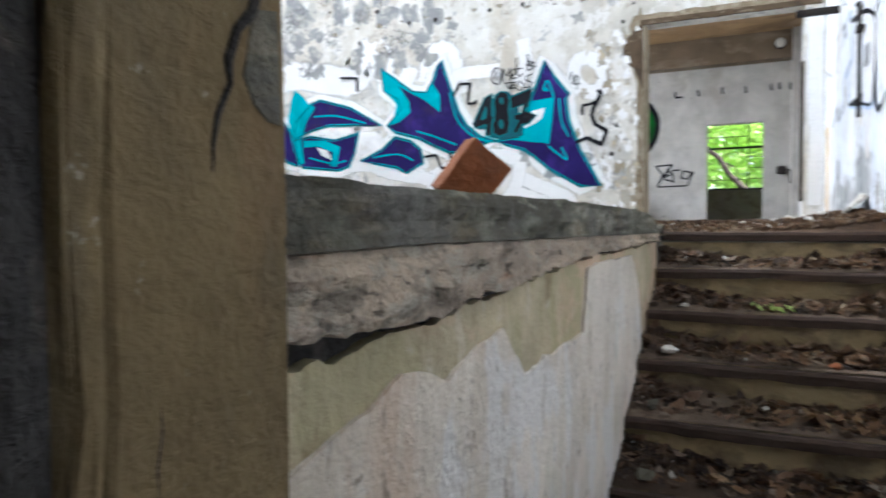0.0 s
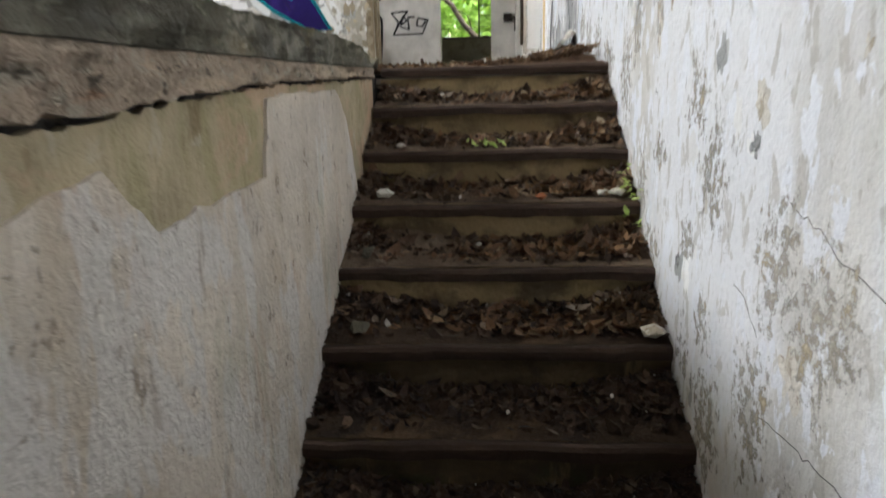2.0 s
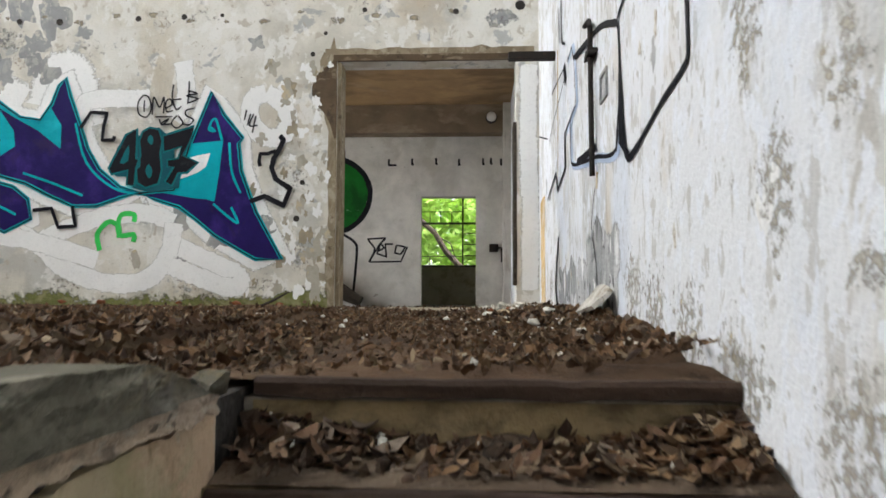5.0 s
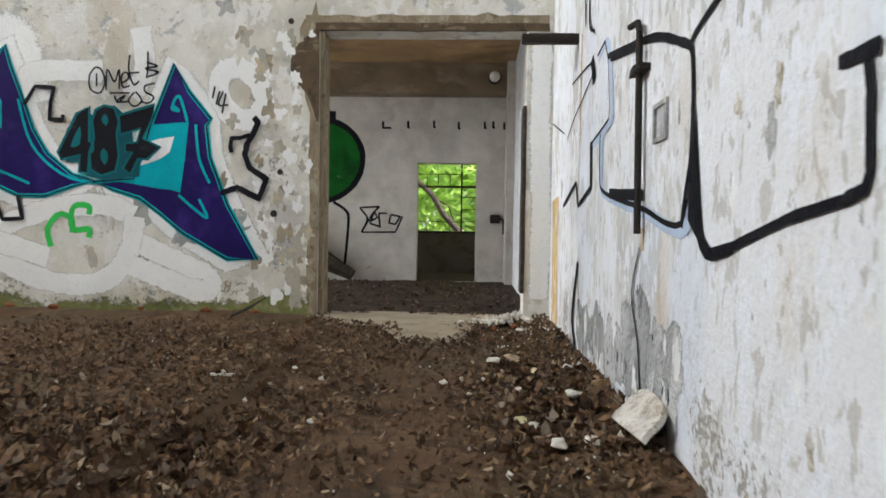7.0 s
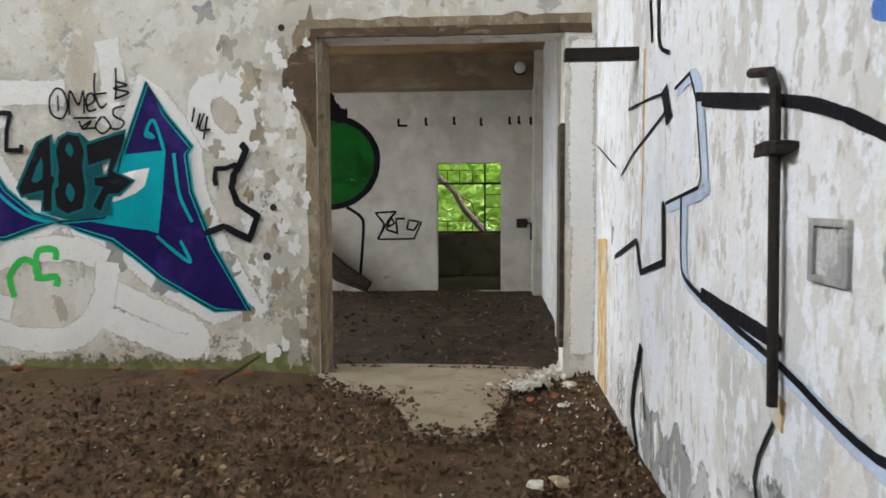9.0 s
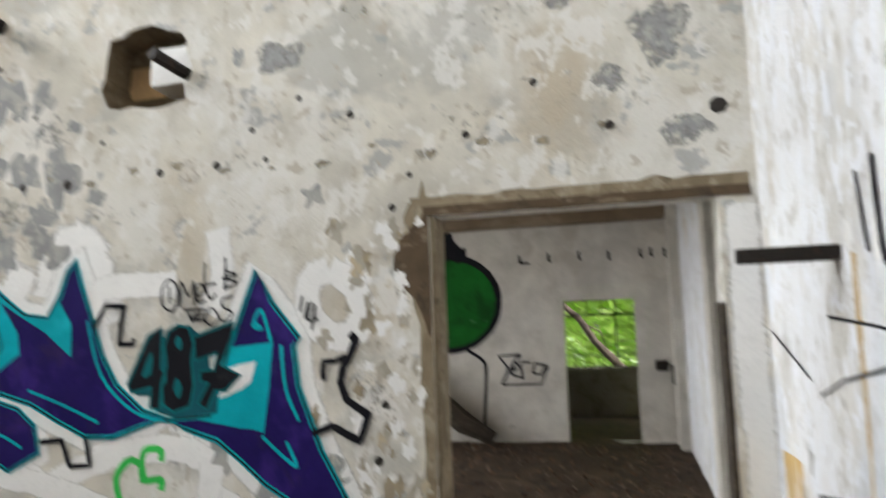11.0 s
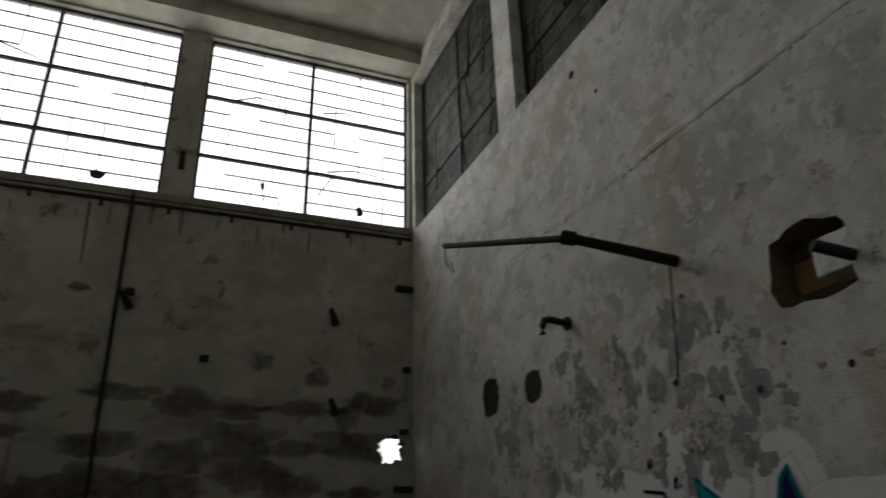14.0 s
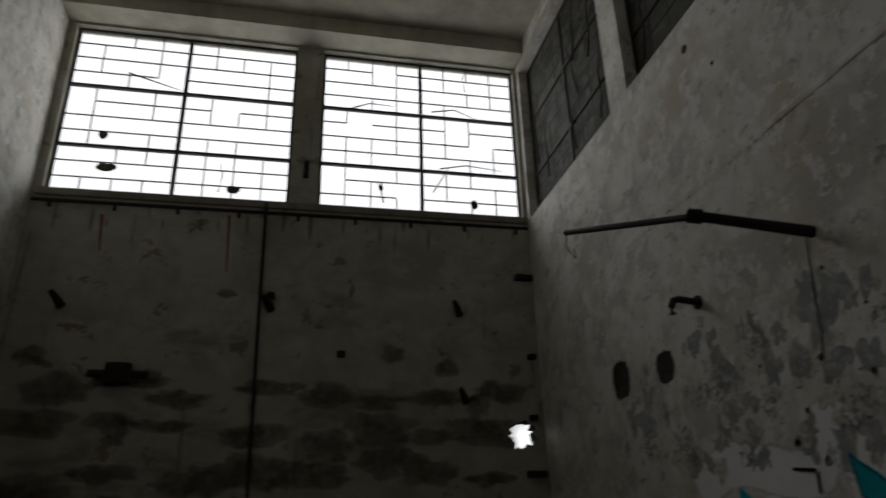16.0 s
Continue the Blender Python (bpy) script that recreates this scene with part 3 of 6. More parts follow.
tagged(ceil, "stained concrete ceiling of the hall", "ceiling", kind="structure")
for k, x in enumerate((-12.1, -8.2, -4.0)):
    tagged(link("ceiling_beam", box(x - 0.25 if k else WEST, x + 0.3, SOUTH, -0.002, 11.1, ROOF - 0.002), "ceiling_hall"), "concrete beam under the ceiling", "beam", kind="structure")
for a, b in ((-12.35, -8.47), (-7.88, -4.12), (-3.48, -0.32)):
    tagged(link("window_lintel", box(a, b, -0.02, 0.28, 10.92, 11.08), "ceiling_hall"), "concrete head over the clerestory window", "lintel", kind="structure")
tagged(link("window_sill", box(WEST - 0.25, WEST + 0.06, -9.0, -0.03, 7.31, 7.45, bevel=0.012), "concrete"), "concrete sill under the tall windows", "sill", kind="structure")
tagged(link("cable_rail", box(WEST + 0.003, WEST + 0.04, -9.05, -0.02, 7.19, 7.24), "iron"), "dark rail below the sill", "rail", kind="structure")

for k in range(9):
    y = -8.75 + 1.06 * k
    tagged(link("rail_hook", roughen(box(WEST + 0.003, WEST + 0.06, y - 0.025, y + 0.025, 7.08, 7.19, bevel=0.006), 0.012, 14, 1), "iron"), "small rusty hook under the rail", "hook", kind="structure")

chips = random.Random(77)
for k in range(110):
    u, v = (chips.uniform(-9.3, -4.4), chips.uniform(2.2, 3.6)) if k < 76 else (chips.uniform(-9, -2.0), chips.uniform(0.3, 4.4))
    size = chips.uniform(0.03, 0.22 if k < 76 else 0.12)
    if over_recess("north", u, v, size):
        continue
    bm = bmesh.new()
    flake(bm, "north", u, v, size, chips.uniform(0.8, 1.6), k * 1.7, 0.0016 + 0.00004 * k)
    part("bare_patch", bm, ("damp", "damp", "damp", "rubble", "damp")[k % 5], north)
for k in range(90):
    u, v = (chips.uniform(-8.0, -4.6), chips.uniform(-0.9, 1.0)) if k < 60 else (chips.uniform(-4.6, -0.3), chips.uniform(0.0, 2.2))
    bm = bmesh.new()
    flake(bm, "east", u, v, chips.uniform(0.015, 0.055), chips.uniform(1.0, 2.4), k * 2.3, 0.0016 + 0.00004 * k)
    part("bare_patch", bm, ("rubble", "cement", "p_white", "p_white")[k % 4], east)

for k in range(84):
    u, v = -1.95 - abs(chips.gauss(0, 0.34)), chips.uniform(0.12, 2.35)
    if u < -2.75:
        u = chips.uniform(-6.5, -2.0)
        v = chips.uniform(0.12, 0.6)
    bm = bmesh.new()
    flake(bm, "north", u, v, chips.uniform(0.015, 0.075), chips.uniform(0.9, 2.0), k * 1.9 + 300, 0.0164 + 0.00004 * k)
    part("bare_patch", bm, ("stain", "p_halo", "limestain", "p_halo", "limestain")[k % 5], north)

mark = random.Random(5)


def spread(u0, u1, v0, v1, columns, rows, size, stretch, jitter=0.35):
    """Places, sizes and stretches of stains, one to each cell of a loose grid."""
    du, dv = (u1 - u0) / columns, (v1 - v0) / rows
    return [(u0 + du * (c + 0.5 + mark.uniform(-jitter, jitter)), v0 + dv * (r + 0.5 + mark.uniform(-jitter, jitter)), mark.uniform(*size), mark.uniform(*stretch))
            for c in range(columns) for r in range(rows)]


stains("damp_stain", "north", north, "damp_spray", "grey damp bloom in the plaster", spread(-9.0, -4.6, 2.2, 3.5, 7, 2, (0.3, 0.55), (0.7, 1.0)), 0.006, 0.40)
stains("damp_stain", "north", north, "damp_spray", "grey damp bloom in the plaster", [(-0.45, 3.35, 0.28, 1.3), (-0.75, 3.1, 0.16, 1.0), (-1.0, 3.7, 0.4, 0.6), (-0.5, 4.2, 0.4, 0.8), (-2.9, 3.5, 0.3, 0.6), (-0.35, 2.75, 0.25, 0.7)], 0.008, 0.56)
stains("brown_stain", "north", north, "stain_spray", "brown water stain on the plaster", [(-1.6, 2.9, 0.6, 0.6), (-2.5, 3.0, 0.55, 0.5), (-3.2, 2.8, 0.45, 0.4), (-0.7, 3.0, 0.6, 0.6), (-1.4, 3.6, 0.55, 0.7), (-2.3, 3.8, 0.5, 0.7), (-5.0, 4.4, 0.5, 0.5), (-0.6, 4.9, 0.6, 0.8), (-1.9, 4.9, 0.5, 0.7), (-4.2, 2.5, 0.4, 0.5)], 0.010, 0.33)
stains("brown_stain", "north", north, "limestain_spray", "beige dirt on the plaster", [(-2.2, 0.55, 0.34, 1.3), (-2.25, 1.25, 0.26, 1.2), (-2.05, 1.9, 0.16, 1.4), (-2.6, 0.25, 0.35, 0.6), (-3.3, 0.25, 0.4, 0.5), (-4.4, 0.25, 0.45, 0.45), (-5.4, 0.3, 0.45, 0.5), (-6.4, 0.35, 0.45, 0.5)], 0.0145, 0.36)
bm = bmesh.new()
rows = []
for k in range(141):
    x = -8.6 + 8.3 * k / 140
    z = 5.27 + 0.012 * noise.noise(Vector((x * 1.5, 1, 4))) + 0.012 * noise.noise(Vector((x * 7, 1, 4)))
    deep = 0.022 * max(0.15, 0.6 + noise.noise(Vector((x * 2.2, 6, 1)))) * (1 if x > -5.6 else 0.3)
    rows.append([bm.verts.new((x, y, h)) for y, h in ((0.0, z + 0.06), (-deep, z + 0.012), (-deep * 0.8, z - 0.03), (0.0, z - 0.045))])
for p, q in zip(rows, rows[1:]):
    for c in range(3):
        bm.faces.new([p[c], q[c], q[c + 1], p[c + 1]])
part("ledge", bm, "plaster_north", north, "uneven plaster ridge along the wall")
stains("scar", "north", north, "damp_spray", "faint grey horizontal scar in the plaster", [(-8.2 + 0.42 * k, 5.24 + mark.uniform(-0.02, 0.02), 0.32, 0.16) for k in range(19)], 0.013, 0.42)
stains("scar", "north", north, "stain_spray", "row of knocked-out plaster under the fixings", [(-6.2 + 0.36 * k, 2.78 + mark.uniform(-0.05, 0.05), mark.uniform(0.05, 0.14), 0.6) for k in range(16)], 0.0155, 0.5)
stains("brown_stain", "east", east, "limestain_spray", "beige water stain on the limewash", [(u, v + (u + 4.7) * 0.6, a, b) for u, v, a, b in spread(-8.6, -4.7, -0.1, 0.95, 13, 3, (0.14, 0.28), (0.8, 1.6))], 0.007, 0.42)
stains("damp_stain", "east", east, "damp_spray", "grey damp on the limewash", [(u, v + (u + 4.7) * 0.6, a, b) for u, v, a, b in spread(-8.6, -5.0, 0.0, 0.9, 8, 1, (0.08, 0.18), (0.8, 1.8))], 0.012, 0.32)
# Damp bands also darken the lower wall for the light's falloff there.
stains("damp_shade", "west", west, "soot_spray", "dark damp band that also carries the low wall's light falloff", spread(-8.9, -0.2, 0.3, 4.3, 8, 6, (0.7, 1.3), (0.25, 0.5)), 0.006, 0.52)
stains("damp_shade", "west", west, "soot_spray", "dark damp stain that also darkens the wall for falloff", spread(-8.9, -0.2, 0.2, 6.0, 4, 3, (0.25, 0.5), (0.4, 1.2)), 0.010, 0.46)
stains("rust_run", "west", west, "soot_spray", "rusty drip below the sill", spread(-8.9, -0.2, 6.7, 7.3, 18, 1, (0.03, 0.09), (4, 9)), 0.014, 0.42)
bm = bmesh.new()
stroke(bm, "north", [(-0.09, 0.2), (-0.08, 0.9), (-0.10, 1.6), (-0.09, 2.3)], 0.15, 0.012, seed=4, soft=0.6)
part("lime_run", bm, "p_halo_spray", north, "white lime run beside the doorway")
for pts in ([(-6.74, -0.26), (-6.80, -0.275), (-6.86, -0.285), (-6.92, -0.302), (-7.05, -0.328), (-7.15, -0.36)], [(-6.7, -0.70), (-6.83, -0.675), (-6.93, -0.665), (-7.03, -0.652)], [(-6.50, -0.478), (-6.58, -0.50), (-6.65, -0.549)]):
    part("crack", tube(bmesh.new(), [(0.0005, p.x, p.y + 0.014 * noise.noise(Vector((p.x * 40, p.y * 9, 1)))) for p in smooth(pts, False, 5)], 0.0014, 5), "near_black", east, "thin crack in the limewash")

# floor of the hall, uneven with earth
xs = [WEST, -11, -9.5, -8, -7, -6.2, -5.5] + [-5 + 0.1 * k for k in range(38)] + [-1.2 + 0.1 * k for k in range(13)]
ys = [SOUTH, -8, -7.2, -6.6] + [-6.1 + 0.1 * k for k in range(14)] + [top_y + 0.094 * k for k in range(51)]
bm = bmesh.new()
grid = {}
for i, x in enumerate(xs):
    for j, y in enumerate(ys):
        lump = (0.035 * max(0.0, noise.noise(Vector((x * 2.6, y * 3.2, 5)))) if x < -1.2 and y < -2.2 else 0.0) + 0.03 * noise.noise(Vector((x * 1.3, y * 1.3, 0))) + 0.018 * noise.noise(Vector((x * 5, y * 5, 3)))
        heap = 0.07 * max(0, 1 - abs(x + 0.05) / 0.35) * (1 if y > -4.3 else 0.3) + 0.05 * max(0, 1 + y / 0.3) * (x < -1.95)
        z = (lump + heap + (0.05 if x < -1.6 and y < -1 else 0.0)) * min(1.0, max(0.0, (y - top_y) / 0.25) if x > -1.25 else 1.0)
        if -1.95 < x < -0.2 and y > -1.4:
            z *= 0.35
        grid[i, j] = bm.verts.new((x, y, z))
for i in range(len(xs) - 1):
    for j in range(len(ys) - 1):
        if xs[i] > -1.21 and ys[j] < top_y - 0.01:
            continue
        bm.faces.new([grid[i, j], grid[i + 1, j], grid[i + 1, j + 1], grid[i, j + 1]])
for v in [v for v in bm.verts if not v.link_faces]:
    bm.verts.remove(v)
for f in bm.faces:
    f.smooth = True
tagged(link("floor", bm, "dirt"), "earth floor strewn with dead leaves", "floor", kind="structure")
tagged(link("floor_slab", box(-1.2, 0.0, top_y + 0.006, 0.3, -0.3, -0.04), "concrete"), "concrete slab at the head of the stair", "floor", kind="structure")
tagged(link("pit_floor", roughen(box(-1.2, 0, SOUTH, top_y - 6 * tread, PIT - 0.1, PIT), 0.008, 3, 10), "dirt"), "dark earth at the foot of the stair", "floor", kind="structure")
bm = bmesh.new()
pts_threshold = [(-1.84, 0.3), (-1.84, -0.14), (-1.60, -0.40), (-1.28, -0.62), (-1.12, -1.08), (-0.95, -1.22), (-0.70, -1.14), (-0.62, -0.6), (-0.52, -0.2), (-0.40, 0.3)]
top = [bm.verts.new((p.x, p.y, 0.036)) for p in smooth(pts_threshold, True, 3)]
ex = bmesh.ops.extrude_face_region(bm, geom=[bm.faces.new(top)])
for v in [g for g in ex["geom"] if isinstance(g, bmesh.types.BMVert)]:
    v.co.z = -0.12
bmesh.ops.recalc_face_normals(bm, faces=bm.faces[:])
bmesh.ops.triangulate(bm, faces=bm.faces[:])
tagged(link("threshold", bm, "screed"), "pale worn concrete threshold", "floor", kind="structure")

# stair
stair = thing("staircase", "dark concrete stair with iron nosings, littered with leaves", "staircase", (-0.5, top_y, PIT))
stair["kind"] = "structure"


def stair_part(name, bm, material, label=""):
    ob = part(name, bm, material, stair, label)
    ob.matrix_parent_inverse = Matrix.Translation((-0.5, top_y, PIT)).inverted()
    return ob


def worn_bar(y, z, k):
    """A nosing along the step's edge, dented and sagging, with rounded corners."""
    bm = bmesh.new()
    rings = []
    for i in range(37):
        x = -1.052 + 1.049 * i / 36
        dy = 0.010 * noise.noise(Vector((x * 3, k * 3.7, 1))) + 0.005 * noise.noise(Vector((x * 13, k * 3.7, 1)))
        dz = 0.009 * noise.noise(Vector((x * 2.5, k * 5.3, 7))) + 0.004 * noise.noise(Vector((x * 15, k, 7)))
        thick = 0.037 + 0.010 * noise.noise(Vector((x * 6, k * 2.1, 4)))
        section = ((-0.012, -thick), (-0.014, -0.008), (-0.006, 0.003), (0.006, 0.005), (0.024, 0.002), (0.024, -thick))
        rings.append([bm.verts.new((x, y + a + dy, z + b + dz)) for a, b in section])
    for p, q in zip(rings, rings[1:]):
        for c in range(6):
            bm.faces.new([p[c], q[c], q[(c + 1) % 6], p[(c + 1) % 6]])
    bm.faces.new(rings[0])
    bm.faces.new(rings[-1][::-1])
    bmesh.ops.recalc_face_normals(bm, faces=bm.faces[:])
    return bm


for k in range(1, 8):
    y = top_y - tread * k
    z = -rise * k
    bm = box(-1.06, 0.0, y + 0.012, y + tread + 0.011, PIT - 0.05, z)
    # Darker copies from the fifth step down, their shade partly in the colour.
    stair_part("step", roughen(bm, 0.006, 7, 4), "riser" if k < 5 else "riser_low")
    bm = bmesh.new()
    bmesh.ops.create_grid(bm, x_segments=30, y_segments=9, size=0.5)
    for v in bm.verts:
        f = v.co.y + 0.5
        x = -1.055 + (v.co.x + 0.5) * 1.052
        yy = y + 0.016 + f * (tread - 0.009)
        side = max(0, 1 - abs(x) / 0.30) + max(0, 1 - abs(x + 1.06) / 0.35)
        h = 0.008 + 0.05 * f ** 2 * (0.5 + noise.noise(Vector((x * 3, k * 5.1, 0)))) + 0.055 * side * f + 0.014 * noise.noise(Vector((x * 14, yy * 14, 2))) * f ** 0.5
        v.co = (x, yy, z + max(0.002, h))
    for fc in bm.faces:
        fc.smooth = True
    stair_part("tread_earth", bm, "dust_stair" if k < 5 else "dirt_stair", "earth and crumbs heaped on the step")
for k in range(0, 8):
    y = top_y - tread * k
    z = -rise * k
    stair_part("nosing", worn_bar(y, z, k), "nosing", "rusty worn nosing")
stair_part("riser_face", roughen(box(-1.06, 0, top_y + 0.004, top_y + 0.02, -0.3, -0.045), 0.002, 5, 3), "riser")

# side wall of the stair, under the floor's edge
# Wall body is near black, so the crack's shade sits in its colour.
flank = link("wall_stair", panel("x", -1.08, -1.2, -7.775, top_y + 0.3, PIT, -0.02, []), "near_black")
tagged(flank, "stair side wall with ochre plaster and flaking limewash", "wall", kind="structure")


def crack(y):
    """Height of the uneven crack under the floor's edge."""
    z = -0.078 + 0.045 * max(0, min(1, (y + 7.5) / 1.1)) + 0.012 * max(0, min(1, (-7.5 - y) / 0.25))
    return z + 0.014 * noise.noise(Vector((0, y * 7, 1))) + 0.010 * noise.noise(Vector((0, y * 26, 5)))


def gap(y):
    return 0.013 + 0.010 * noise.noise(Vector((3, y * 9, 2))) + 0.006 * noise.noise(Vector((3, y * 31, 2))) + 0.020 * max(0, min(1, (-7.52 - y) / 0.12))


def slab_top(y):
    return (0.122 - 0.012 * max(0, y + 6.6) - 0.035 * max(0, y + 5.7) - 0.3 * max(0, y + 5.2)
            + 0.004 * noise.noise(Vector((1, y * 8, 6))) + 0.003 * noise.noise(Vector((2, y * 27, 6))))


def strip(y0, y1, count, low, high, front, back, bumpy):
    """A plaster band along the stair wall between two uneven edges."""
    bm = bmesh.new()
    rows = []
    for k in range(count + 1):
        y = y0 + (y1 - y0) * k / count
        a, b = low(y), high(y)
        row = []
        for f in (0, 0.14, 0.28, 0.42, 0.57, 0.71, 0.86, 1):
            z = a + (b - a) * f
            row.append(bm.verts.new((front + bumpy * noise.noise(Vector((z * 22, y * 14, 2))) + bumpy * 0.5 * noise.noise(Vector((z * 60, y * 45, 4))) + bumpy * 0.9 * noise.noise(Vector((z * 34, y * 3, 7))), y, z)))
        row += [bm.verts.new((back, y, b)), bm.verts.new((back, y, a))]
        rows.append(row)
    for p, q in zip(rows, rows[1:]):
        for c in range(10):
            bm.faces.new([p[c], q[c], q[(c + 1) % 10], p[(c + 1) % 10]])
    bm.faces.new(rows[0])
    bm.faces.new(rows[-1][::-1])
    bmesh.ops.recalc_face_normals(bm, faces=bm.faces[:])
    return bm


part("floor_edge", strip(-7.757, -4.98, 120, lambda y: 0.042 - 0.03 * max(0, min(1, (y + 7.4) / 2)), slab_top, -1.037, -1.2, 0.013), "slab", flank, "grey concrete edge of the floor")
part("crumbled_render", strip(-7.757, -4.93, 160, lambda y: crack(y) + gap(y) * 0.5, lambda y: 0.040 - 0.03 * max(0, min(1, (y + 7.4) / 2)), -1.042, -1.1, 0.014), "render_rough", flank, "crumbling pinkish render above a crack")
part("ochre_plaster", strip(-7.757, -4.90, 160, lambda y: max(PIT, -0.50 - max(0, y + 5.6)), lambda y: crack(y) - gap(y) * 0.5, -1.062, -1.09, 0.003), "ochre", flank, "bare ochre plaster")
outline = [(-7.775, -0.21), (-7.64, -0.175), (-7.57, -0.17), (-7.48, -0.135), (-7.33, -0.18), (-7.22, -0.145), (-7.08, -0.135), (-6.94, -0.255),
           (-6.79, -0.245), (-6.41, -0.245), (-6.36, -0.062), (-6.1, -0.06), (-5.66, -0.065), (-5.52, -0.16), (-5.43, -0.33), (-5.37, -0.52), (-5.1, -0.64), (-4.6, -0.72), (-4.6, PIT), (-7.775, PIT)]
edge_pts = []
for (ya, za), (yb, zb) in zip(outline, outline[1:] + outline[:1]):
    for s in range(6):
        t = s / 6
        y, z = ya + (yb - ya) * t, za + (zb - za) * t
        wob = 0.0 if z < -1.2 or y < -7.77 else 0.012
        edge_pts.append((y + wob * noise.noise(Vector((y * 16, z * 16, 3))), z + wob * noise.noise(Vector((y * 16, z * 16, 9)))))
bm = bmesh.new()
face = bm.faces.new([bm.verts.new((-1.054, y, z)) for y, z in edge_pts])
face.normal_update()
back = bmesh.ops.extrude_face_region(bm, geom=[face])
for v in [g for g in back["geom"] if isinstance(g, bmesh.types.BMVert)]:
    v.co.x = -1.068
bmesh.ops.recalc_face_normals(bm, faces=bm.faces[:])
bmesh.ops.triangulate(bm, faces=bm.faces[:])
part("limewash", bm, "limewash", flank, "flaking pale limewash")

pier = roughen(box(-1.24, -1.035, -7.99, -7.755, PIT, 2.6), 0.0)
bmesh.ops.subdivide_edges(pier, edges=pier.edges[:], cuts=24, use_grid_fill=True)
for v in pier.verts:
    v.co += noise.noise_vector(v.co * 9) * (0.02 if v.co.y < -7.96 else 0.003) + noise.noise_vector(v.co * 31) * (0.02 if v.co.y < -7.96 else 0.0008)
pier_ob = tagged(link("wall_pier", pier, "pier"), "brown mud-stained masonry pier beside the stair", "wall", kind="structure")
part("crack", tube(bmesh.new(), [(-1.034, -7.79, 0.30), (-1.034, -7.80, 0.27), (-1.034, -7.82, 0.25), (-1.034, -7.832, 0.22), (-1.034, -7.83, 0.20), (-1.034, -7.846, 0.17), (-1.034, -7.852, 0.145), (-1.035, -7.853, 0.12)], [0.006, 0.006, 0.005, 0.005, 0.003, 0.003, 0.002, 0.001], 6), "near_black", pier_ob, "dark crack in the pier")
part("crack", tube(bmesh.new(), [(-1.035, -7.917, -0.05), (-1.035, -7.914, -0.09), (-1.035, -7.92, -0.12), (-1.035, -7.918, -0.16)], [0.0005, 0.0012, 0.0012, 0.0005], 6), "near_black", pier_ob, "dark crack in the pier")
bm = bmesh.new()
vs = [bm.verts.new((-1.0325, y, z)) for y, z in ((-7.80, 0.262), (-7.79, 0.275), (-7.765, 0.28), (-7.762, 0.17), (-7.78, 0.172), (-7.80, 0.186), (-7.812, 0.21), (-7.806, 0.235))]
ex = bmesh.ops.extrude_face_region(bm, geom=[bm.faces.new(vs)])
for v in [g for g in ex["geom"] if isinstance(g, bmesh.types.BMVert)]:
    v.co.x = -1.04
bmesh.ops.recalc_face_normals(bm, faces=bm.faces[:])
part("cement_patch", bm, "slab", pier_ob, "grey cement patch beside the crack")
# Near-black block fills the dark edge beyond the pier.
tagged(link("wall_dark", roughen(box(-1.26, -1.05, -9.05, -7.99, PIT, 2.6), 0.04, 8, 22), "near_black"), "near-black broken masonry beside the stair", "wall", kind="structure")

# doorway trim
# Dark strip on the front face carries the lintel's shaded underside.
tagged(link("door_lintel", roughen(box(-1.92, -0.04, -0.014, 0.02, 2.345, 2.405), 0.007, 8, 8), "lintel"), "exposed brown concrete lintel, darkened for its shaded underside", "lintel", kind="structure")
bm = bmesh.new()
fill_shape(bm, "north", [(-1.89, 2.36), (-1.94, 2.33), (-2.06, 2.24), (-2.12, 2.11), (-2.1, 1.96), (-1.99, 1.84), (-1.93, 1.7), (-1.887, 1.62)], 0.016)
tagged(link("door_patch", bm, "lintel"), "brown masonry where plaster fell off the door edge", "wall", kind="structure")
bm = bmesh.new()
fill_shape(bm, "north", [(-1.888, 2.42), (-1.96, 2.44), (-2.05, 2.36), (-2.0, 1.8), (-1.96, 1.68), (-1.97, 1.3), (-1.95, 0.9), (-1.98, 0.5), (-1.95, 0.02), (-1.888, 0.02)], 0.009)
tagged(link("door_patch", bm, "bare_lintel"), "bare beige render along the door edge", "wall", kind="structure")
bm = bmesh.new()
edge = [(-2.0 + 0.098 * k, 2.47 + 0.03 * noise.noise(Vector((k * 0.9, 2, 3))) + 0.03 * noise.noise(Vector((k * 0.3, 5, 3)))) for k in range(21)]
fill_shape(bm, "north", edge + [(-0.04, 2.40), (-2.0, 2.40)], 0.007, 1)
tagged(link("door_patch", bm, "bare_lintel"), "bare beige render over the lintel", "wall", kind="structure")
tagged(link("door_frame", box(-1.884, -1.85, 0.02, 0.24, 0.0, 2.345, bevel=0.004), "bare_lintel"), "beige weathered door reveal", "frame", kind="structure")
tagged(link("door_jamb", roughen(box(-0.235, -0.205, -0.006, 0.2, 0.25, 1.75), 0.006, 4, 4), "timber"), "blackened strip on the door jamb", "frame", kind="structure")

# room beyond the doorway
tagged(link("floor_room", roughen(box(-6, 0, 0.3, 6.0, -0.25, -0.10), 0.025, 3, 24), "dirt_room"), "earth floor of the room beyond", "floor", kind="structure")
far = link("wall_far", panel("y", 5.77, 6.02, -6, 0, -0.3, 3.5, [(-1.577, -0.597, -0.11, 1.87)]), "plaster_room")
tagged(far, "pale plaster wall with doorway and painted marks", "wall", kind="structure")
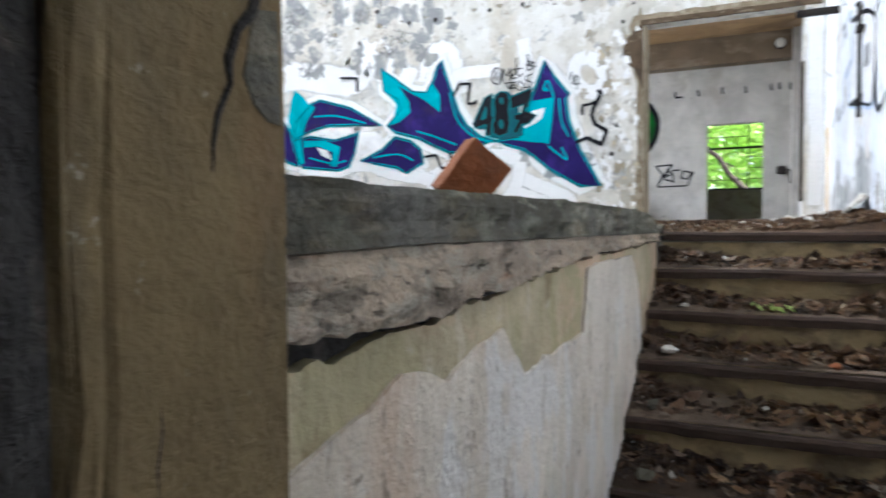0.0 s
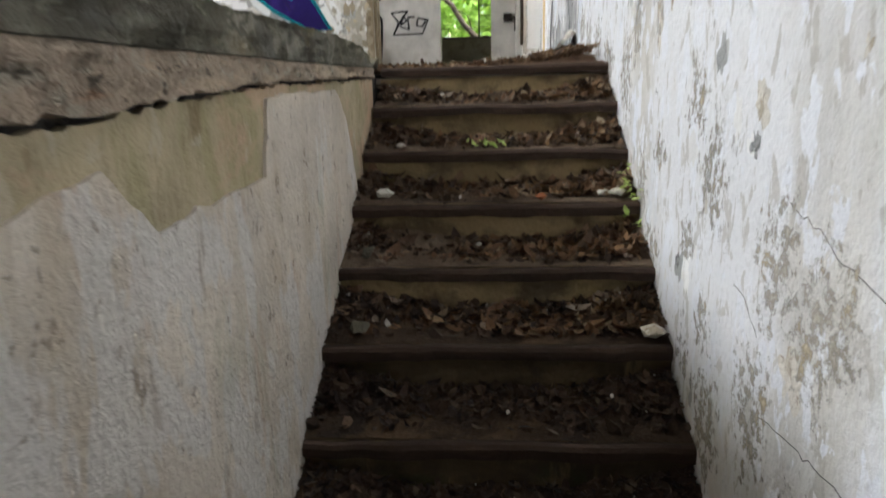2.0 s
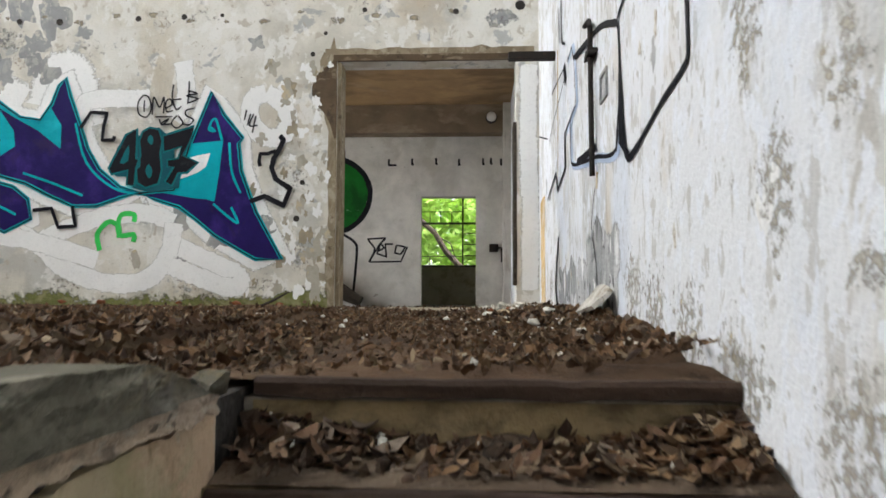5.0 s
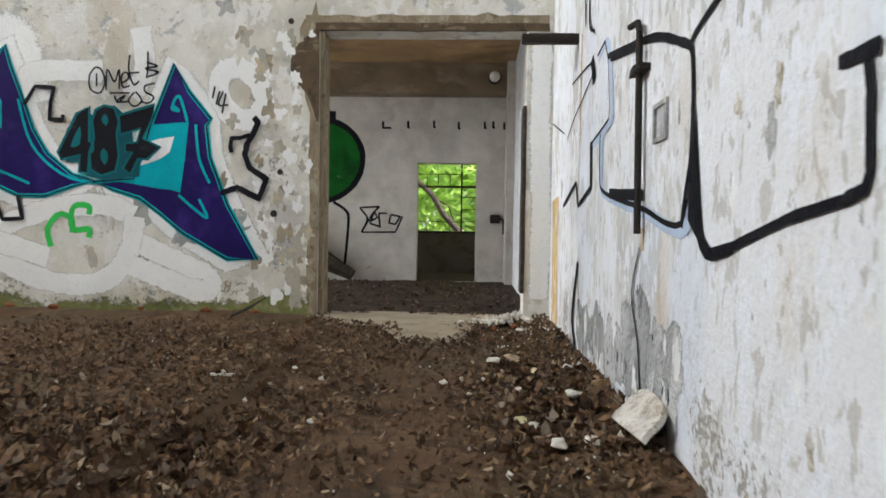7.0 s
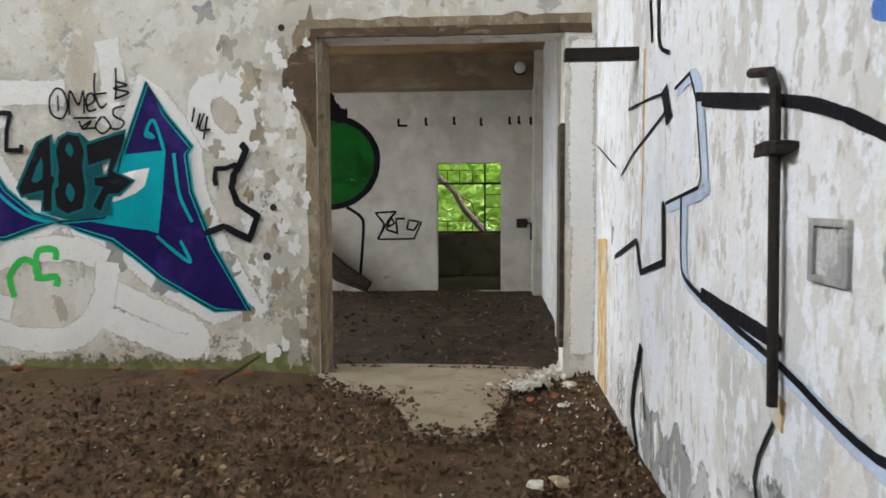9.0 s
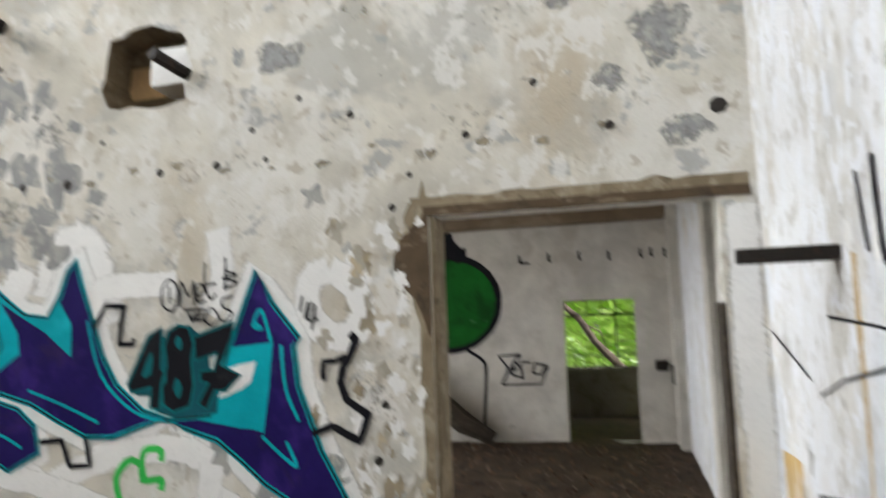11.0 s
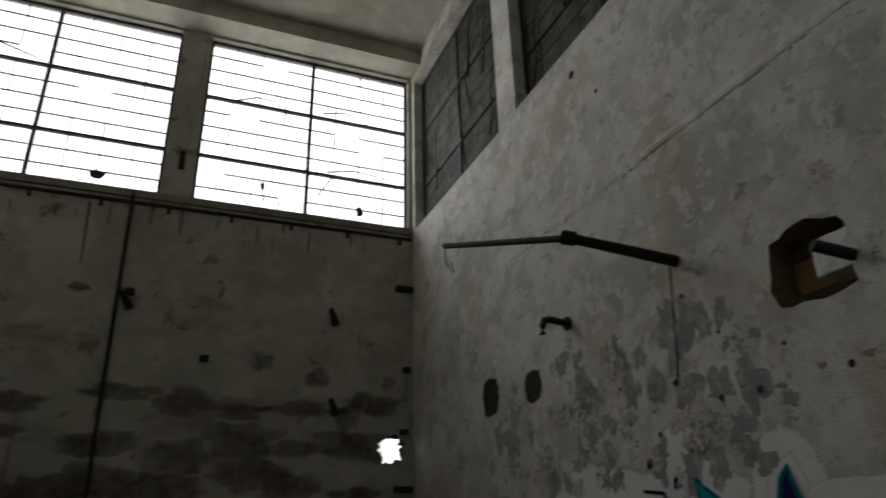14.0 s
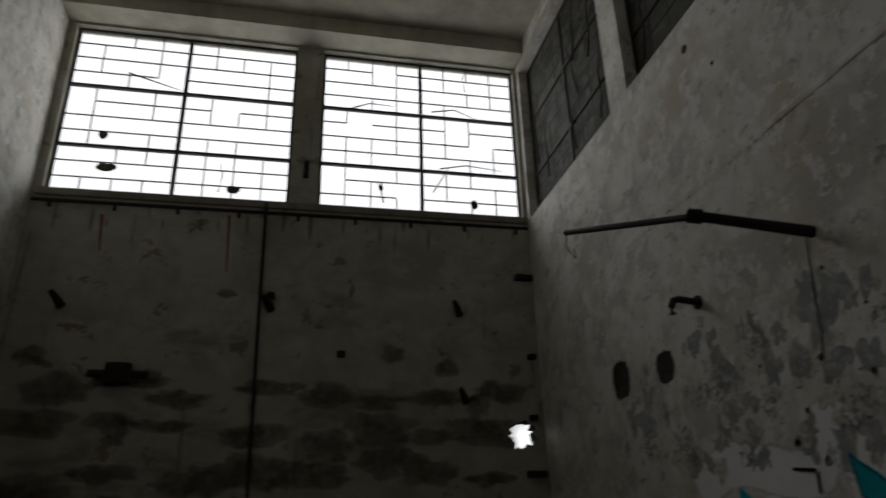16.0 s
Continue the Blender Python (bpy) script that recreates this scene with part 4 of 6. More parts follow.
tagged(link("wall_room_west", panel("x", -6, -6.25, 0.3, 8.2, -0.3, 3.5, [(1.5, 4.5, 0.8, 2.7)]), "plaster_room"), "plaster wall with a window opening", "wall", kind="structure")
tagged(link("ceiling_room", box(-6.25, 0, 0.3, 8.4, 3.45, 3.7), "ceiling_room"), "brown water-stained ceiling", "ceiling", kind="structure")
tagged(link("beam_room", box(-6, 0, 5.45, 5.768, 2.95, 3.448), "beam_room"), "brown stained beam over the far wall", "beam", kind="structure")
tagged(link("wall_back", panel("y", 8.2, 8.45, -6, 0, -0.3, 3.5, [(-2.4, -0.12, 0.70, 2.25)]), "concrete"), "dark wall with the garden window", "wall", kind="structure")
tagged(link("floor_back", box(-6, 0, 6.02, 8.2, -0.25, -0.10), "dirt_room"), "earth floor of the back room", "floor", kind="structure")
tagged(link("post_room", roughen(box(-0.07, 0, 1.95, 2.25, -0.1, 3.44), 0.004, 3, 8), "white_wood"), "flaking white post against the wall", "post", kind="structure")
tagged(link("duct_room", box(-0.13, 0, 5.3, 5.768, -0.1, 3.44, bevel=0.01), "white_wood"), "white boxed duct in the corner", "duct", kind="structure")


# ---- windows ----
def steel_window(label, axis, plane, u0, u1, v0, v1, columns, rows, seed, keep, glass=None, broken=0.0):
    """A steel-framed window with heavy and thin glazing bars, some of them gone."""
    rng = random.Random(seed)
    place = ((u0 + u1) / 2, plane, v0) if axis == "y" else (plane, (u0 + u1) / 2, v0)
    ob = thing("steel_window", label, "window", place, "steel windows of the hall")
    inv = Matrix.Translation(place).inverted()

    def bar(name, a, b, c, d, half, material="steel_bar"):
        g = (a, b, plane - half, plane + half, c, d) if axis == "y" else (plane - half, plane + half, a, b, c, d)
        p = part(name, box(*g), material, ob)
        p.matrix_parent_inverse = inv
        return p

    for a, b, c, d in ((u0, u0 + 0.05, v0, v1), (u1 - 0.05, u1, v0, v1), (u0 + 0.05, u1 - 0.05, v0, v0 + 0.05), (u0 + 0.05, u1 - 0.05, v1 - 0.05, v1)):
        bar("frame", a, b, c, d, 0.03)
    um = (u0 + u1) / 2
    if columns % 2 == 0:
        bar("mullion", um - 0.035, um + 0.035, v0 + 0.05, v1 - 0.05, 0.034)
    heavy = (round(rows * 0.28), round(rows * 0.64))
    for k in heavy:
        z = v0 + (v1 - v0) * k / rows
        bar("transom", u0 + 0.05, u1 - 0.05, z - 0.028, z + 0.028, 0.036)
    us = [u0 + (u1 - u0) * k / columns for k in range(columns + 1)]
    vs = [v0 + (v1 - v0) * k / rows for k in range(rows + 1)]
    for k in range(1, rows):
        if k in heavy:
            continue
        start = 0
        for c in range(columns):
            if rng.random() > 0.93 or c == columns - 1:
                end = c if c < columns - 1 else columns
                if end > start:
                    bar("glazing_bar", us[start] + 0.01, us[end] - 0.01, vs[k] - 0.011, vs[k] + 0.011, 0.012)
                start = c + 1
    for c in range(1, columns):
        if abs(us[c] - um) < 0.05:
            continue
        for k in range(rows):
            if rng.random() < keep:
                bar("glazing_bar", us[c] - 0.011, us[c] + 0.011, vs[k] + 0.015, vs[k + 1] - 0.015, 0.01)
    if glass:
        for c in range(columns):
            for k in range(rows):
                if rng.random() > broken:
                    bar("pane", us[c], us[c + 1], vs[k], vs[k + 1], 0.003 + 0.0004 * ((c + k) % 2), glass)
    return ob


w1 = steel_window("tall rusty steel window with most panes gone, over the sill", "x", WEST - 0.15, -4.17, -0.08, 7.46, 11.05, 8, 11, 5, 0.75)
w2 = steel_window("tall rusty steel window with bent bars and missing panes", "x", WEST - 0.15, -8.93, -4.71, 7.46, 11.05, 8, 11, 6, 0.6)
# Opaque dark panes are added in place of the dim view behind the bars.
for k, (a, b) in enumerate(((-12.2, -8.45), (-7.9, -4.1), (-3.5, -0.3))):
    steel_window("clerestory window with steel bars and opaque dark panes for the dim view", "y", 0.22, a, b, 7.40, 10.9, 8, 11, 11 + k, 0.9, "dark_glass", 0.0)
garden_place = (-1.17, 8.3, 0.70)
garden = thing("garden_window", "barred garden window with a heavy transom and no glass", "window", garden_place)
for pname, a, b, c, d, half in (
        ("frame", -2.4, -2.35, 0.7, 2.25, 0.03), ("frame", -0.17, -0.12, 0.7, 2.25, 0.03), ("frame", -2.35, -0.17, 0.7, 0.74, 0.03), ("frame", -2.35, -0.17, 2.21, 2.25, 0.03),
        ("transom", -2.35, -0.17, 1.62, 1.66, 0.028), ("mullion", -0.90, -0.87, 0.74, 2.21, 0.024),
        ("glazing_bar", -2.35, -0.91, 1.885, 1.90, 0.01), ("glazing_bar", -2.35, -0.91, 0.92, 0.935, 0.01), ("glazing_bar", -0.86, -0.17, 1.18, 1.195, 0.01), ("glazing_bar", -0.86, -0.17, 1.42, 1.435, 0.01),
        ("glazing_bar", -0.86, -0.17, 0.94, 0.955, 0.01), ("glazing_bar", -1.60, -1.585, 1.66, 1.885, 0.01), ("glazing_bar", -1.37, -1.355, 1.66, 1.885, 0.01), ("glazing_bar", -1.13, -1.115, 1.66, 1.885, 0.01),
        ("glazing_bar", -1.60, -1.585, 0.74, 0.92, 0.01), ("glazing_bar", -1.13, -1.115, 0.74, 0.92, 0.01)):
    part(pname, box(a, b, 8.3 - half, 8.3 + half, c, d), "steel_bar", garden).matrix_parent_inverse = Matrix.Translation(garden_place).inverted()
for win, y, z, w in ((w2, -8.0, 8.02, 0.24), (w2, -8.15, 8.7, 0.12), (w2, -5.75, 7.72, 0.18), (w1, -1.05, 7.75, 0.12), (w1, -2.95, 8.0, 0.06)):
    bm = bmesh.new()
    ring = [bm.verts.new((WEST - 0.15, y + w * math.cos(a) * (0.75 + 0.35 * noise.noise(Vector((a, y, z)))), z + 0.11 * math.sin(a) * (0.8 + 0.4 * noise.noise(Vector((y, a, z)))))) for a in (2 * math.pi * k / 12 for k in range(12))]
    ex = bmesh.ops.extrude_face_region(bm, geom=[bm.faces.new(ring)])
    for v in [g for g in ex["geom"] if isinstance(g, bmesh.types.BMVert)]:
        v.co.x += 0.006
    bmesh.ops.recalc_face_normals(bm, faces=bm.faces[:])
    p = part("dirty_pane", bm, "dark_glass", win, "grimy remnant of glass")
    p.matrix_parent_inverse = Matrix.Translation(win.location).inverted()
creep = random.Random(19)
for k in range(16):
    x, z = creep.uniform(-11.9, -5.0), creep.uniform(7.5, 9.6)
    if -8.5 < x < -7.9:
        continue
    lean = creep.uniform(-0.5, 0.5)
    ob = thing("twig", "dark creeper stem grown across the clerestory bars", "twig", (x, 0.16, z), "creeper stems")
    part("stem", tube(bmesh.new(), [(0, 0, 0), (lean * 0.4, 0.01, 0.4), (lean * 0.5, -0.01, 0.8), (lean, 0, 1.25)], [0.02, 0.017, 0.013, 0.006], 6), "timber", ob)
twig_spots = (((-7.9, 10.1), (-7.4, 9.95), (-6.9, 9.8)), ((-3.6, 9.75), (-3.2, 9.92), (-2.7, 9.9)), ((-1.9, 7.95), (-1.7, 8.3), (-1.55, 8.55)), ((-1.9, 9.85), (-1.4, 9.95), (-0.9, 9.75)),
              ((-1.75, 8.5), (-1.2, 8.62), (-0.4, 8.55)), ((-6.0, 7.65), (-5.95, 8.0), (-6.02, 8.25)), ((-2.9, 7.65), (-2.95, 7.9), (-3.05, 8.1)), ((-1.15, 10.45), (-1.2, 10.8), (-1.1, 10.95)))
for pts in twig_spots:
    ob = thing("twig", "thin dry creeper stem caught in the window bars", "twig", (WEST - 0.11, *pts[0]), "creeper stems")
    part("stem", tube(bmesh.new(), [(0, y - pts[0][0], z - pts[0][1]) for y, z in pts], [0.016, 0.013, 0.006], 6), "timber", ob)

# ---- graffiti ----
FILLS = {
    "purple_a": [(-8.25,1.92),(-7.81,1.72),(-7.13,1.55),(-6.98,1.32),(-6.92,1.04),(-6.9,0.9),(-7.11,0.97),(-7.39,1.23),(-7.58,1.28),(-7.83,1.35),(-8.28,1.45)],
    "purple_b": [(-6.98,1.32),(-6.93,1.56),(-6.65,1.81),(-6.49,1.85),(-5.97,1.7),(-5.45,1.41),(-5.89,1.45),(-6.34,1.47),(-6.66,1.41),(-6.86,1.34)],
    "purple_c": [(-6.98,1.29),(-6.67,1.33),(-6.25,1.25),(-5.89,1.32),(-5.83,1.37),(-5.9,1.06),(-6.0,0.86),(-6.18,0.81),(-6.83,0.88),(-6.92,1.04)],
    "purple_d": [(-5.82,0.93),(-5.46,1.07),(-5.24,1.24),(-4.99,1.17),(-4.84,1.05),(-4.8,0.86),(-5.06,0.73),(-5.21,0.81),(-5.55,0.88)],
    "cyan_a": [(-6.95,2.04),(-7.01,1.89),(-7.08,1.61),(-7.04,1.35),(-6.9,0.91),(-6.79,0.94),(-6.85,1.28),(-6.74,1.55),(-6.58,1.76),(-6.69,1.81),(-6.8,1.93)],
    "cyan_b": [(-6.81,1.28),(-6.42,1.26),(-6.15,1.15),(-6.22,0.87),(-6.33,0.88),(-6.28,1.08),(-6.53,1.18),(-6.8,1.18)],
    "white_a": [(-6.62,1.41),(-6.16,1.42),(-5.89,1.38),(-6.16,1.31),(-6.43,1.34)],
    "white_b": [(-6.57,1.17),(-6.37,1.11),(-6.3,0.97),(-6.47,1.04)],
    "white_c": [(-5.8,1.34),(-5.55,1.34),(-5.37,1.17),(-5.62,1.05),(-5.9,1.01)],
    "purple_e": [(-5.44,2.21),(-5.36,2.13),(-5.22,2.04),(-5.14,1.97),(-4.95,1.84),(-4.75,1.81),(-4.64,1.97),(-4.58,2.14),(-4.51,2.22),(-4.46,2.05),(-4.34,1.73),(-4.27,1.53),(-4.15,1.33),(-3.94,1.16),(-3.74,1.11),(-3.94,1.06),(-4.17,0.98),(-4.4,0.98),(-4.63,1.08),(-4.87,1.2),(-5.23,1.3),(-5.36,1.4),(-5.14,1.61),(-5.19,1.76),(-5.41,1.89)],
    "cyan_e": [(-5.43,2.2),(-5.36,2.13),(-5.22,2.04),(-5.14,1.97),(-4.95,1.84),(-4.75,1.81),(-4.65,1.93),(-4.54,1.76),(-4.54,1.53),(-4.77,1.71),(-5.01,1.84),(-5.16,1.93)],
    "cyan_f": [(-5.44,2.19),(-5.20,1.98),(-5.16,1.92),(-5.01,1.71),(-4.99,1.56),(-5.17,1.44),(-5.36,1.40),(-5.25,1.53),(-5.21,1.69),(-5.4,1.88)],
    "purple_r": [(-3.77,1.1),(-3.42,1.13),(-3.34,1.35),(-3.28,1.56),(-3.08,2.07),(-2.96,1.85),(-2.77,1.62),(-2.81,1.57),(-2.78,1.31),(-2.63,0.92),(-2.38,0.48),(-2.63,0.48),(-2.74,0.54),(-3.02,0.7),(-3.19,0.84),(-3.37,0.97),(-3.6,1.04)],
    "cyan_r": [(-3.45,1.1),(-3.36,1.3),(-3.36,1.45),(-3.3,1.57),(-2.96,1.6),(-2.99,1.3),(-3.03,1.02),(-3.26,1.09)],
    "cyan_band": [(-3.9,1.17),(-3.66,1.16),(-3.45,1.15),(-3.26,1.12),(-3.03,1.04),(-3.2,1.05),(-3.5,1.1),(-3.75,1.13)],
    "white_r": [(-3.39,1.23),(-3.36,1.33),(-3.34,1.42),(-3.2,1.46),(-3.08,1.48),(-3.1,1.41),(-3.12,1.35),(-3.19,1.3),(-3.29,1.26)],
    "teal_box": [(-3.98,1.26),(-4.05,1.33),(-3.98,1.54),(-3.83,1.71),(-3.75,1.63),(-3.67,1.71),(-3.58,1.73),(-3.5,1.66),(-3.4,1.66),(-3.43,1.55),(-3.42,1.4),(-3.36,1.3),(-3.37,1.15),(-3.65,1.11),(-3.82,1.15),(-3.82,1.26)],
}
WHITES = {
    "halo1": [(-7.65,1.97),(-7.05,2.25),(-5.95,2.08),(-5.63,2.44),(-5.43,2.31),(-5.38,2.21),(-4.96,1.94)],
    "halo2": [(-4.68,1.94),(-4.62,2.2),(-4.51,2.28),(-4.41,2.13),(-4.31,1.73)],
    "arc1": [(-4.76,0.62),(-4.48,0.75),(-4.09,0.88),(-3.65,0.91),(-3.42,0.82)],
    "arc2": [(-5.1,0.84),(-4.71,0.61),(-4.47,0.4),(-4.07,0.26),(-3.68,0.28),(-3.47,0.5),(-3.41,0.82)],
    "handle": [(-3.4,0.62),(-3.2,0.52),(-2.97,0.42),(-2.79,0.33),(-2.78,0.24),(-2.9,0.22),(-3.18,0.32),(-3.44,0.42)],
    "ring": [(-2.56,2.05),(-2.4,1.95),(-2.34,1.76),(-2.42,1.63),(-2.59,1.65),(-2.71,1.82),(-2.68,2.0),(-2.56,2.05)],
    "bar": [(-3.68,2.01),(-4.3,1.99),(-4.31,1.73)],
    "bar2": [(-3.37,2.37),(-3.33,2.03),(-3.44,1.8)],
    "low": [(-6.23,0.84),(-5.73,0.87),(-5.3,0.74),(-4.79,0.65),(-4.14,0.47)],
}
LINES = {
    "k1": [(-2.45,1.5),(-2.53,1.47),(-2.6,1.47),(-2.61,1.4),(-2.6,1.35)],
    "k2": [(-2.42,1.64),(-2.38,1.6),(-2.42,1.51),(-2.47,1.43),(-2.49,1.34),(-2.45,1.23),(-2.31,1.14),(-2.37,0.98),(-2.55,1.07),(-2.69,1.02)],
    "k3": [(-4.35,1.72),(-4.25,1.88),(-4.09,1.87),(-4.12,1.75),(-4.13,1.61),(-4.02,1.61),(-4.01,1.65)],
    "k4": [(-4.79,0.94),(-4.6,0.96),(-4.53,0.78),(-4.36,0.79),(-4.4,0.98)],
    "k5": [(-6.13,2.14),(-5.84,2.11),(-5.85,1.92)],
    "k6": [(-7.73,1.91),(-7.44,1.83),(-7.56,1.76),(-7.17,1.7)],
    "g1": [(-4.12,0.56),(-4.15,0.71),(-4.05,0.83),(-3.95,0.79),(-3.94,0.68)],
    "g2": [(-3.8,0.83),(-3.8,0.9),(-3.93,0.89),(-3.94,0.71),(-3.8,0.71),(-3.8,0.64)],
    "t1": [(-3.74,2.04),(-3.79,1.97),(-3.78,1.86),(-3.7,1.83),(-3.66,1.92),(-3.69,2.02),(-3.74,2.04)],
    "t2": [(-3.73,1.99),(-3.73,1.88)],
    "t3": [(-3.65,1.85),(-3.64,2.02),(-3.58,1.92),(-3.54,2.02),(-3.54,1.86)],
    "t4": [(-3.52,1.91),(-3.46,1.95),(-3.48,2.0),(-3.52,1.97),(-3.51,1.88),(-3.45,1.89)],
    "t5": [(-3.45,2.14),(-3.46,2.02),(-3.42,1.9),(-3.37,1.93)],
    "t6": [(-3.48,1.99),(-3.37,2.0)],
    "t7": [(-3.3,2.17),(-3.3,2.04),(-3.31,1.95)],
    "t8": [(-3.31,2.08),(-3.22,2.05),(-3.32,2.03),(-3.21,2.0),(-3.31,1.96)],
    "t9": [(-3.62,1.83),(-3.45,1.83)],
    "ta": [(-3.58,1.81),(-3.55,1.75),(-3.49,1.81),(-3.56,1.76),(-3.45,1.76)],
    "tb": [(-3.41,1.84),(-3.46,1.77),(-3.41,1.72),(-3.35,1.77),(-3.4,1.84)],
    "tc": [(-3.24,1.91),(-3.32,1.89),(-3.32,1.84),(-3.25,1.8),(-3.29,1.75),(-3.36,1.76)],
    "td": [(-2.74,1.89),(-2.76,1.79)],
    "te": [(-2.7,1.85),(-2.73,1.74)],
    "tf": [(-2.67,1.85),(-2.71,1.74),(-2.63,1.74)],
    "tg": [(-2.65,1.83),(-2.68,1.67)],
}
RIGHT = {
    "arch": [(-2.27,1.56),(-2.8,1.47),(-3.15,1.4),(-3.41,1.31),(-3.5,1.27),(-3.52,1.21),(-3.53,1.11),(-3.52,0.96),(-3.49,0.88),(-3.45,0.76)],
    "leg": [(-3.53,1.11),(-3.53,0.94),(-3.57,0.8),(-3.66,0.69),(-3.85,0.71)],
    "arm": [(-3.48,1.27),(-3.53,1.3),(-3.67,1.33),(-3.79,1.35)],
    "u7": [(-3.66,0.69),(-3.85,0.715),(-4.13,0.775),(-4.32,0.8),(-4.38,0.815),(-4.39,0.84),(-4.385,0.97),(-4.375,1.02)],
    "u7b": [(-4.29,1.03),(-4.41,1.03)],
    "low": [(-2.12,1.24),(-2.13,1.02),(-2.2,0.945),(-2.54,0.887),(-3.0,0.83),(-3.26,0.78),(-3.44,0.77),(-3.5,0.84)],
    "blk": [(-2.37,0.92),(-2.99,0.88)],
    "lin1": [(-0.94,1.36),(-1.24,1.45),(-1.9,1.57)],
    "rect": [(-1.84,1.66),(-1.93,1.52)],
    "hook": [(-2.0,1.63),(-2.2,1.65),(-2.28,1.55),(-2.35,1.3),(-2.32,1.26),(-1.89,1.21)],
    "big": [(-2.34,1.53),(-2.57,1.49),(-2.83,1.45)],
    "stepz": [(-0.78,0.92),(-1.36,1.04),(-1.46,0.9),(-1.88,0.98),(-1.86,1.22)],
    "tri": [(-0.06,1.6),(-0.81,1.41)],
    "v1": [(-1.12,1.68),(-1.84,1.64),(-1.84,1.56)],
    "crk1": [(-1.5,0.57),(-1.36,0.35),(-1.32,0.2),(-1.45,0.07)],
    "crk2": [(-2.96,0.69),(-2.85,0.51),(-2.96,0.35),(-3.01,0.18)],
    "up1": [(-1.56,2.16),(-1.62,1.89)],
    "st1": [(-5.85, 0.64), (-5.9, 0.49), (-5.96, 0.34), (-6.04, 0.26)],
    "st2": [(-6.26,0.56),(-6.14,0.5),(-6.09,0.31),(-6.04,0.26)],
    "st3": [(-6.5,0.47),(-6.58,0.39),(-6.5,0.31),(-6.39,0.27)],
    "st4": [(-6.58,0.4),(-6.78,0.4)],
    "up2": [(-1.72,2.18),(-1.73,2.0),(-1.76,1.85),(-1.92,1.78)],
    "lo2": [(-1.5, 0.52), (-1.6, 0.26)],
    "blue1": [(-3.35,1.56),(-3.33,1.54),(-3.39,1.52)],
    "blue2": [(-3.48,1.52),(-3.51,1.46),(-3.6,1.47)],
}


mural = thing("mural", "purple and turquoise graffiti lettering on white underpaint", "graffiti", (-4.5, 0, 1.2))


def paint(name, material, parent, label, jobs):
    """Each painted line or area is a part of its own."""
    for job in jobs:
        bm = bmesh.new()
        job(bm)
        ob = part(name, bm, material, parent, label)
        ob.matrix_parent_inverse = Matrix.Translation(parent.location).inverted()


paint("underpaint", "p_halo_spray", mural, "chalky white underpaint", [
    lambda bm, p=p, k=k: stroke(bm, "north", p, 0.40 if k.startswith("halo") else 0.17, (0.0010 if k.startswith("halo") else 0.0176) + 0.00003 * i, seed=i, soft=0.6 if k.startswith("halo") else 0.3)
    for i, (k, p) in enumerate(WHITES.items())])
paint("underpaint", "p_halo_spray", mural, "chalky white underpaint", [
    lambda bm, p=p, i=i: stroke(bm, "north", p, 0.20, 0.0014 + 0.00003 * i, True, 1, i, soft=0.6) for i, (k, p) in enumerate(FILLS.items()) if k.startswith("purple")])
paint("fill_purple", "p_purple", mural, "deep purple fill", [lambda bm, p=p, i=i: fill_shape(bm, "north", p, 0.019 + 0.0004 * i, 1) for i, (k, p) in enumerate(FILLS.items()) if k.startswith("purple")])
paint("fill_turquoise", "p_cyan", mural, "bright turquoise fill", [lambda bm, p=p, i=i: fill_shape(bm, "north", p, 0.027 + 0.0004 * i, 1) for i, (k, p) in enumerate(FILLS.items()) if k.startswith("cyan")])
paint("highlight", "p_white", mural, "white highlights", [lambda bm, p=p, i=i: fill_shape(bm, "north", p, 0.035 + 0.0004 * i, 1) for i, (k, p) in enumerate(FILLS.items()) if k.startswith("white")])
paint("outline_teal", "p_cyan_spray", mural, "turquoise outline", [lambda bm, p=p, i=i: stroke(bm, "north", p, 0.035, 0.043 + 0.0004 * i, True, 1, i) for i, (k, p) in enumerate(FILLS.items()) if k.startswith("purple")])
INNER = ([(-3.04, 1.0), (-2.91, 0.89), (-2.8, 0.82), (-2.87, 0.97)], [(-3.09, 1.73), (-3.04, 1.69), (-3.1, 1.71), (-3.04, 1.81), (-2.97, 1.6)], [(-2.9, 1.58), (-2.87, 1.3), (-2.78, 1.1)], [(-4.4, 1.78), (-4.28, 1.4), (-4.02, 1.16), (-3.75, 1.09)], [(-8.2, 1.7), (-7.7, 1.55), (-7.2, 1.38)], [(-6.6, 1.62), (-6.2, 1.60), (-5.7, 1.46)], [(-6.7, 1.02), (-6.3, 0.92), (-6.05, 0.95)], [(-5.6, 0.97), (-5.2, 1.0), (-4.95, 0.9)], [(-4.9, 1.30), (-4.6, 1.2), (-4.3, 1.08)])
paint("inner_line", "p_cyan_spray", mural, "thin turquoise inner line", [lambda bm, p=p, i=i: stroke(bm, "north", p, 0.022, 0.051 + 0.0004 * i, seed=i) for i, p in enumerate(INNER)])
paint("outline", "p_black_spray", mural, "dark outline", [lambda bm, p=p, i=i: stroke(bm, "north", [(a * 1.0, b) for a, b in p], 0.013, 0.055 + 0.0004 * i, True, 1, i) for i, (k, p) in enumerate(FILLS.items()) if k.startswith("purple")])
paint("number_ground", "p_teal", mural, "dark teal ground of the number", [lambda bm: fill_shape(bm, "north", FILLS["teal_box"], 0.061, 1)])
